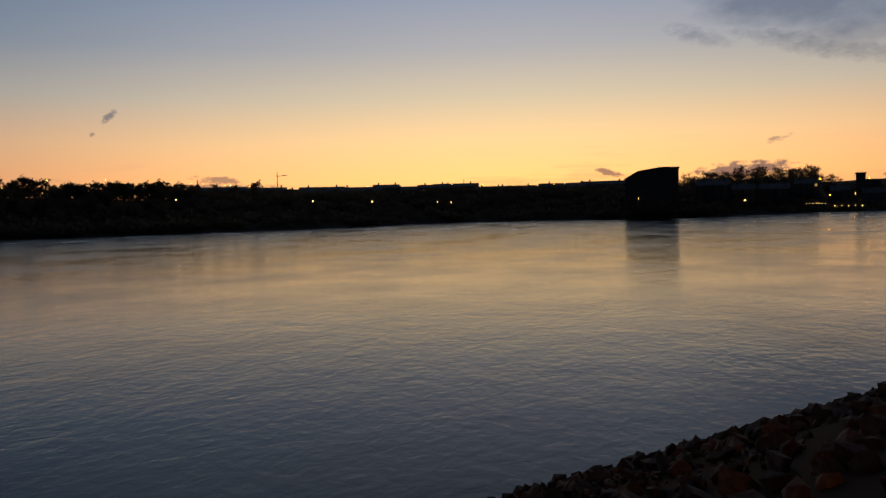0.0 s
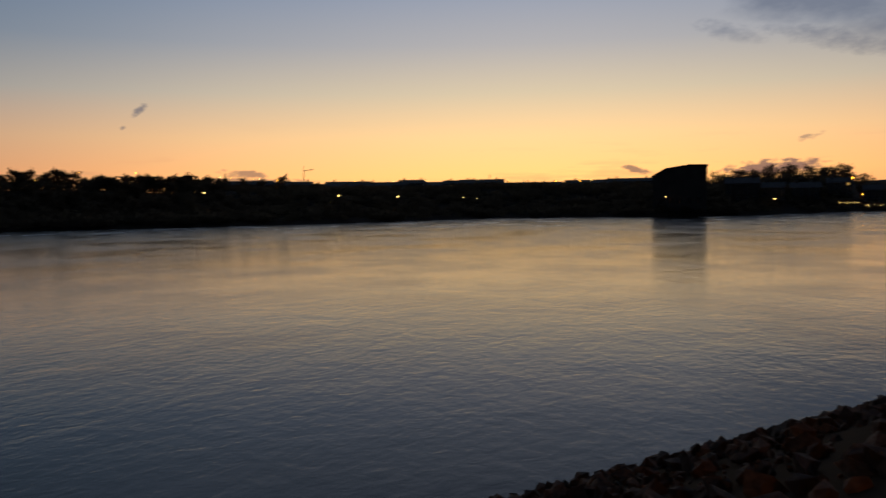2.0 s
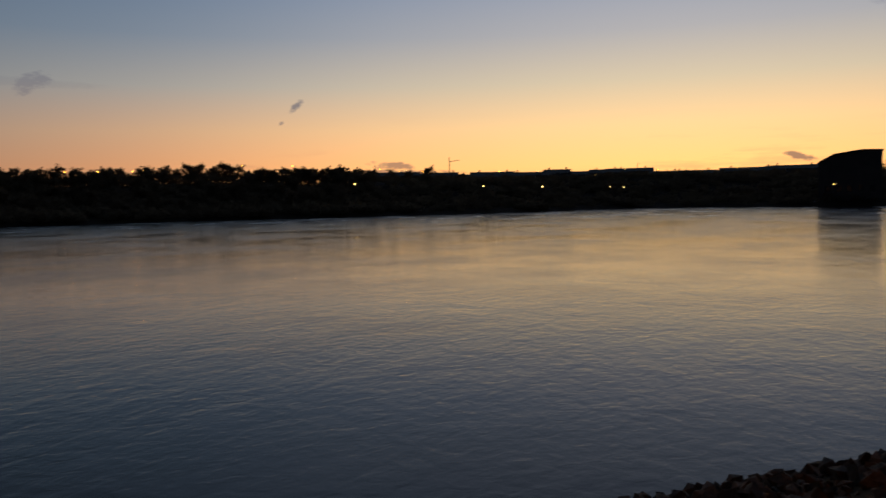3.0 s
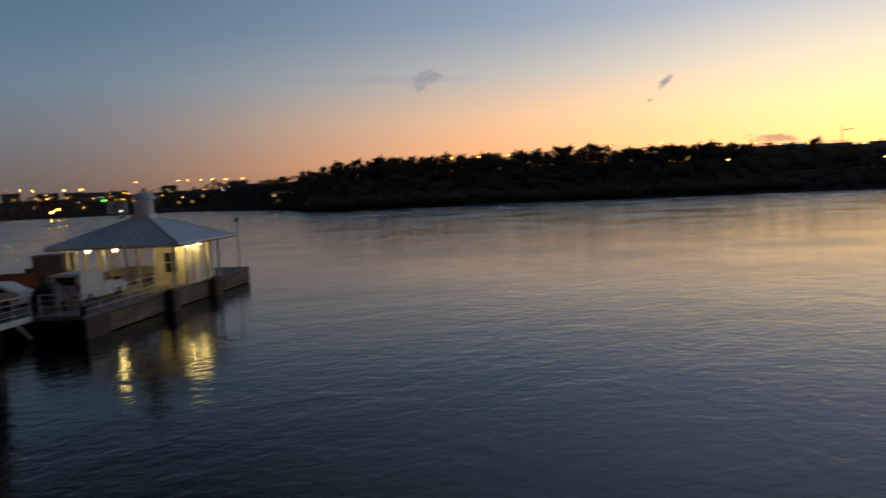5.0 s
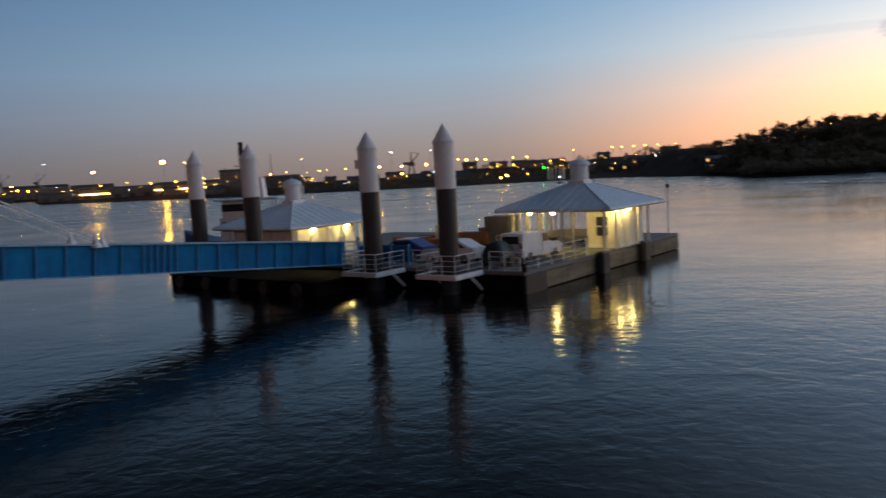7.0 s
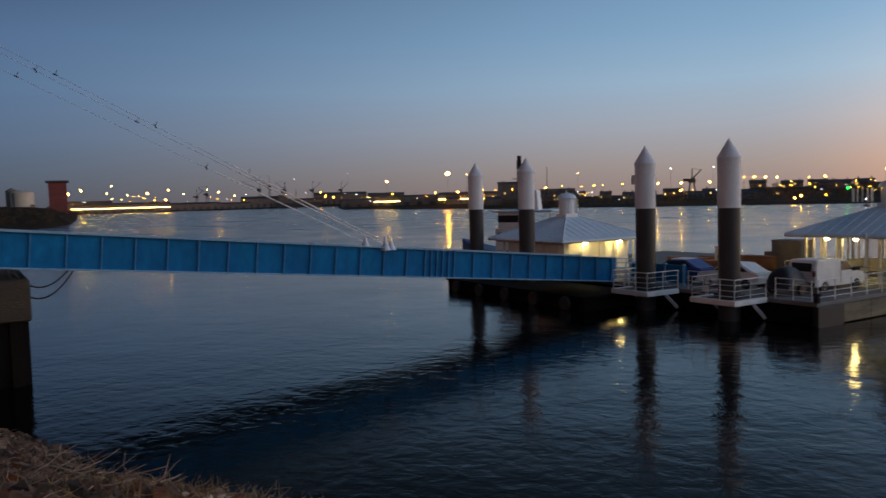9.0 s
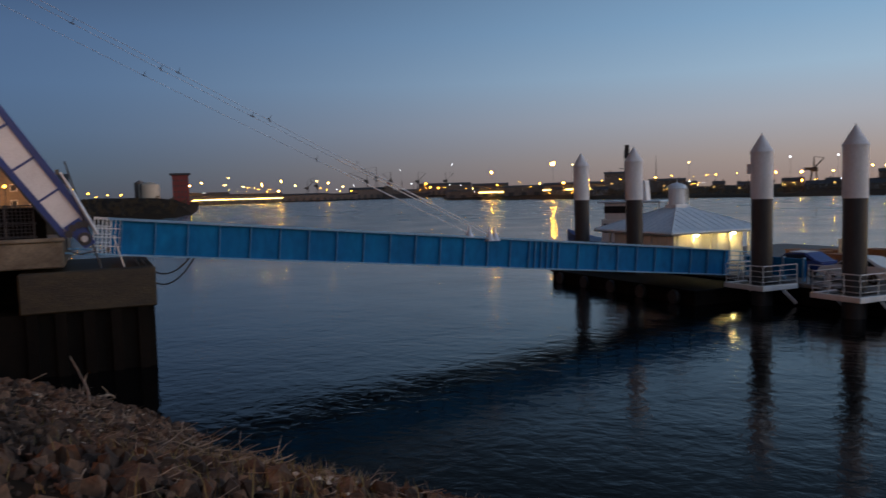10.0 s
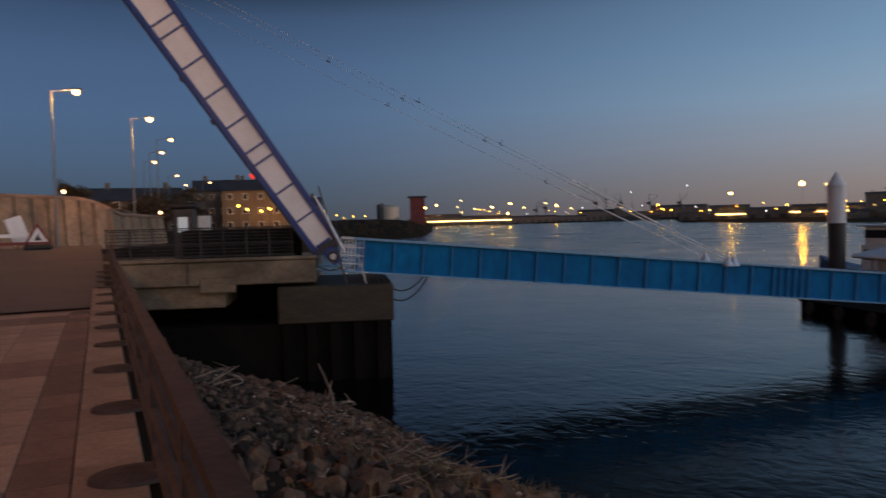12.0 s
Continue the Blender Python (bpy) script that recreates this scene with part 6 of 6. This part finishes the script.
def drop_rock(ob, s_, o, size):
    p = rail_point(s_, o, bank_z(s_, o) + size * R.uniform(0.02, 0.22))
    m = Matrix.Translation(p) @ Euler((R.uniform(-0.5, 0.5), R.uniform(-0.5, 0.5), R.uniform(0, 6.28))).to_matrix().to_4x4() @ Matrix.Diagonal((size * R.uniform(0.8, 1.3), size * R.uniform(0.8, 1.2), size * R.uniform(0.7, 1.1), 1))
    if ob.name in placed:
        return twin(ob, m, riprap)
    placed.add(ob.name)
    ob.matrix_basis = m
    return ob


placed = set()
for k in range(300):
    if k < 190:
        s_ = R.uniform(5, 25)
        o = 1.0 + (bank_foot(s_) + 0.4) * math.sqrt(R.random())
    else:
        s_ = R.uniform(-36, -6)
        o = bank_foot(s_) * R.uniform(0.8, 1.07) + 0.3
    drop_rock(ROCKS[R.randrange(8)], s_, o, R.choice((0.16, 0.2, 0.25, 0.3, 0.36, 0.55)) * (0.9 if k < 190 else 1.15))

# the small rubble between the large rocks
verts, faces = [], []
base = []
for k in range(6):
    bm = bmesh.new()
    bmesh.ops.create_icosphere(bm, subdivisions=1, radius=0.5)
    rr = random.Random(90 + k)
    for v in bm.verts:
        v.co *= rr.uniform(0.45, 1.4)
    base.append(([v.co.copy() for v in bm.verts], [[v.index for v in f.verts] for f in bm.faces]))
    bm.free()
for k in range(25000):
    if k < 14500:
        s_ = -0.5 + 27.5 * R.random() ** 0.9
        o = 0.5 + (bank_foot(s_) + 0.6) * R.random()
        if s_ > 8 and o < 1.7 and k % 5:
            continue
    else:
        s_ = R.uniform(-38, 1.5)
        o = 0.4 + (bank_foot(s_) + 0.6) * R.random() ** 0.6
    size = R.choice((0.07, 0.09, 0.12, 0.16, 0.2, 0.27, 0.38)) * (0.65 if -1 < s_ < 8 else 1.0)
    p = rail_point(s_, o, bank_z(s_, o) + size * 0.1)
    m = Matrix.Translation(p) @ Euler((R.uniform(0, 3), R.uniform(0, 3), R.uniform(0, 6))).to_matrix().to_4x4() @ Matrix.Diagonal((size * 1.2, size, size * 0.75, 1))
    vs, fs = base[k % 6]
    b0 = len(verts)
    verts += [m @ v for v in vs]
    faces += [[i + b0 for i in f] for f in fs]
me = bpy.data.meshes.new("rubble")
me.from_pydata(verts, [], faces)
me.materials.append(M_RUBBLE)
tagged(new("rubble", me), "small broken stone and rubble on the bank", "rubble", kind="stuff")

# driftwood, litter and dry weeds on the bank
def build_driftwood(s_, o, length, r, turn, tilt):
    z = bank_z(s_, o) + 0.16
    q = random.Random(int(s_ * 100 + o * 10))
    pts, d = [], Vector((math.cos(turn) * math.cos(tilt), math.sin(turn) * math.cos(tilt), math.sin(tilt)))
    p = Vector((0, 0, 0))
    n = 8
    for i in range(n + 1):
        pts.append(p.copy())
        d = (d + Vector((q.gauss(0, 0.12), q.gauss(0, 0.12), q.gauss(0, 0.09)))).normalized()
        p += d * length / n
    t = thing("driftwood", Matrix.Translation(rail_point(s_, o, z)), "bleached driftwood branch lying on the rocks", "driftwood", "driftwood on the bank")
    part("branch", tube(pts, [r * (1 - 0.75 * i / n) for i in range(n + 1)]), M_WOOD, t)
    a = pts[n // 2]
    if length > 0.9:
        part("twig", tube([a, a + Vector((q.gauss(0, 0.15), q.gauss(0, 0.15), 0.18)), a + Vector((q.gauss(0, 0.3), q.gauss(0, 0.3), 0.34))], [r * 0.5, r * 0.35, r * 0.15]), M_WOOD, t)


D = random.Random(3)
for k in range(44):
    s_ = D.uniform(11.5, 22)
    f = bank_foot(s_)
    build_driftwood(s_, f * D.uniform(0.55, 1.0), D.uniform(0.4, 1.2), D.uniform(0.014, 0.03), D.uniform(0, 6.3), D.uniform(-0.15, 0.25))
for k in range(60):
    g = D.choice(((13.6, 8.3), (16.2, 7.2), (14.6, 6.0), (19.5, 6.0)))
    build_driftwood(D.gauss(g[0], 0.7), D.gauss(g[1], 0.5), D.uniform(0.35, 0.95), D.uniform(0.010, 0.022), D.uniform(0, 6.3), D.uniform(-0.1, 0.38))
for k in range(8):
    build_driftwood(D.uniform(20, 24), D.uniform(3.5, 6.5), D.uniform(1.0, 2.2), D.uniform(0.03, 0.06), D.uniform(2.0, 4.0), D.uniform(-0.15, 0.12))
for k in range(13):
    build_driftwood(D.gauss(20.4, 0.25), D.gauss(2.2, 0.2), D.uniform(0.6, 1.15), D.uniform(0.016, 0.035), D.uniform(1.2, 3.4), D.uniform(0.02, 0.4))
build_driftwood(21.2, 3.1, 0.55, 0.08, 2.6, 0.6)
for k in range(70):
    s_ = D.uniform(7, 22)
    o = bank_foot(s_) * D.uniform(0.3, 0.9)
    size = D.uniform(0.015, 0.05)
    t = thing("litter", Matrix.Translation(rail_point(s_, o, bank_z(s_, o) + 0.16)) @ pose(0, 0, 0, D.uniform(-30, 30), D.uniform(-30, 30), D.uniform(0, 360)), "pale scrap of washed-up litter on the rocks", "litter", "litter on the bank")
    bm = box(-size, -size * 0.6, -size * 0.15, size, size * 0.6, size * 0.2, size * 0.1)
    for v in bm.verts:
        v.co += Vector((D.gauss(0, 0.012), D.gauss(0, 0.012), D.gauss(0, 0.012)))
    part("scrap", bm, M_TANK, t)

# a mat of fine broken twigs and reeds washed up on the rubble
verts, faces = [], []
for k in range(1700):
    g = D.choice(((13.6, 8.0, 1.3, 0.9), (16.0, 6.8, 1.5, 1.0), (15.0, 5.5, 2.5, 1.2), (19.5, 5.0, 1.4, 1.2), (10.5, 7.5, 1.6, 1.4), (8.0, 5.0, 3.0, 2.0)))
    s_, o = D.gauss(g[0], g[2]), D.gauss(g[1], g[3])
    if not 0.8 < o < bank_foot(s_) + 0.2:
        continue
    p = rail_point(s_, o, bank_z(s_, o) + D.uniform(0.06, 0.2))
    a, ln, w = D.uniform(0, 6.28), D.uniform(0.1, 0.6), D.uniform(0.003, 0.009)
    d1 = Vector((math.cos(a), math.sin(a), D.gauss(0.0, 0.3))).normalized()
    d2 = (d1 + Vector((D.gauss(0, 0.4), D.gauss(0, 0.4), D.gauss(0, 0.3)))).normalized()
    ctr = [p, p + d1 * ln * 0.5, p + d1 * ln * 0.5 + d2 * ln * 0.5]
    b0 = len(verts)
    for q, c in enumerate(ctr):
        r = w * (1 - 0.35 * q)
        verts += [c + Vector((-math.sin(a) * r, math.cos(a) * r, -r * 0.6)), c + Vector((math.sin(a) * r, -math.cos(a) * r, -r * 0.6)), c + Vector((0, 0, r))]
    for q in (0, 3):
        for e in range(3):
            f_ = (e + 1) % 3
            faces.append([b0 + q + e, b0 + q + f_, b0 + q + 3 + f_, b0 + q + 3 + e])
me = bpy.data.meshes.new("twigs")
me.from_pydata(verts, [], faces)
me.materials.append(M_WOOD)
tagged(new("twigs", me), "pale broken twigs and reeds washed up on the rubble", "twigs", kind="stuff")

verts, faces = [], []
for k in range(1000):
    g = D.choice(((6.0, 3.2, 2.2, 1.4), (9.0, 4.4, 2.0, 1.2), (4.0, 2.2, 1.5, 0.8), (12.5, 5.0, 2.5, 1.4), (15.0, 4.0, 2.5, 1.4)))
    s_, o = D.gauss(g[0], g[2]), abs(D.gauss(g[1], g[3])) + 0.5
    if o > bank_foot(s_):
        continue
    p = rail_point(s_, o, bank_z(s_, o))
    a, h, w = D.uniform(0, 6.28), D.uniform(0.15, 0.5), 0.008
    side = Vector((math.cos(a), math.sin(a), 0)) * w
    lean = Vector((D.gauss(0, 0.3), D.gauss(0, 0.3), 0)) * h
    b0 = len(verts)
    verts += [p - side, p + side, p + lean * 0.4 + Vector((0, 0, h * 0.6)) + side * 0.7, p + lean * 0.4 + Vector((0, 0, h * 0.6)) - side * 0.7, p + lean + Vector((0, 0, h))]
    faces += [[b0, b0 + 1, b0 + 2, b0 + 3], [b0 + 3, b0 + 2, b0 + 4]]
me = bpy.data.meshes.new("dry_grass")
me.from_pydata(verts, [], faces)
me.materials.append(M_GRASS)
tagged(new("dry_grass", me), "dry yellowed weeds among the rubble", "grass", kind="stuff")

# ---------------------------------------------------------------- paving of the promenade
slab = None
for k in range(26):
    s_ = -1.2 + k * 0.92
    m = pose(*rail_point(s_, -0.34, prom_z(s_) - 0.05), rz=PROM_ROT)
    if slab is None:
        slab = part("edge_slab", box(-0.452, -0.28, 0.0, 0.452, 0.16, 0.05, 0.008), M_SLAB, pavement, "pale edging slab", m=m)
    else:
        twin(slab, m, pavement)
tile = brick = border = None
for i in range(28):
    s_ = 0.3 + i * 0.6
    m = pose(*rail_point(s_, -0.69, prom_z(s_) - 0.06), rz=PROM_ROT)
    if border is None:
        border = part("border_paver", box(-0.296, -0.182, 0.0, 0.296, 0.182, 0.05, 0.006), M_BRICK, pavement, "dark border paver", m=m)
    else:
        twin(border, m, pavement)
    for j in range(9):
        o = -1.175 - j * 0.6
        dark = i % 9 in (7, 8) or j == 8
        m = pose(*rail_point(s_, o, prom_z(s_) - 0.06), rz=PROM_ROT)
        if dark:
            if brick is None:
                brick = part("dark_paver", box(-0.297, -0.297, 0.0, 0.297, 0.297, 0.05, 0.006), M_BRICK, pavement, m=m)
            else:
                twin(brick, m, pavement)
        elif tile is None:
            tile = part("pale_paver", box(-0.297, -0.297, 0.0, 0.297, 0.297, 0.052, 0.006), M_SLAB, pavement, "pale paving slab", m=m)
        else:
            twin(tile, m, pavement)
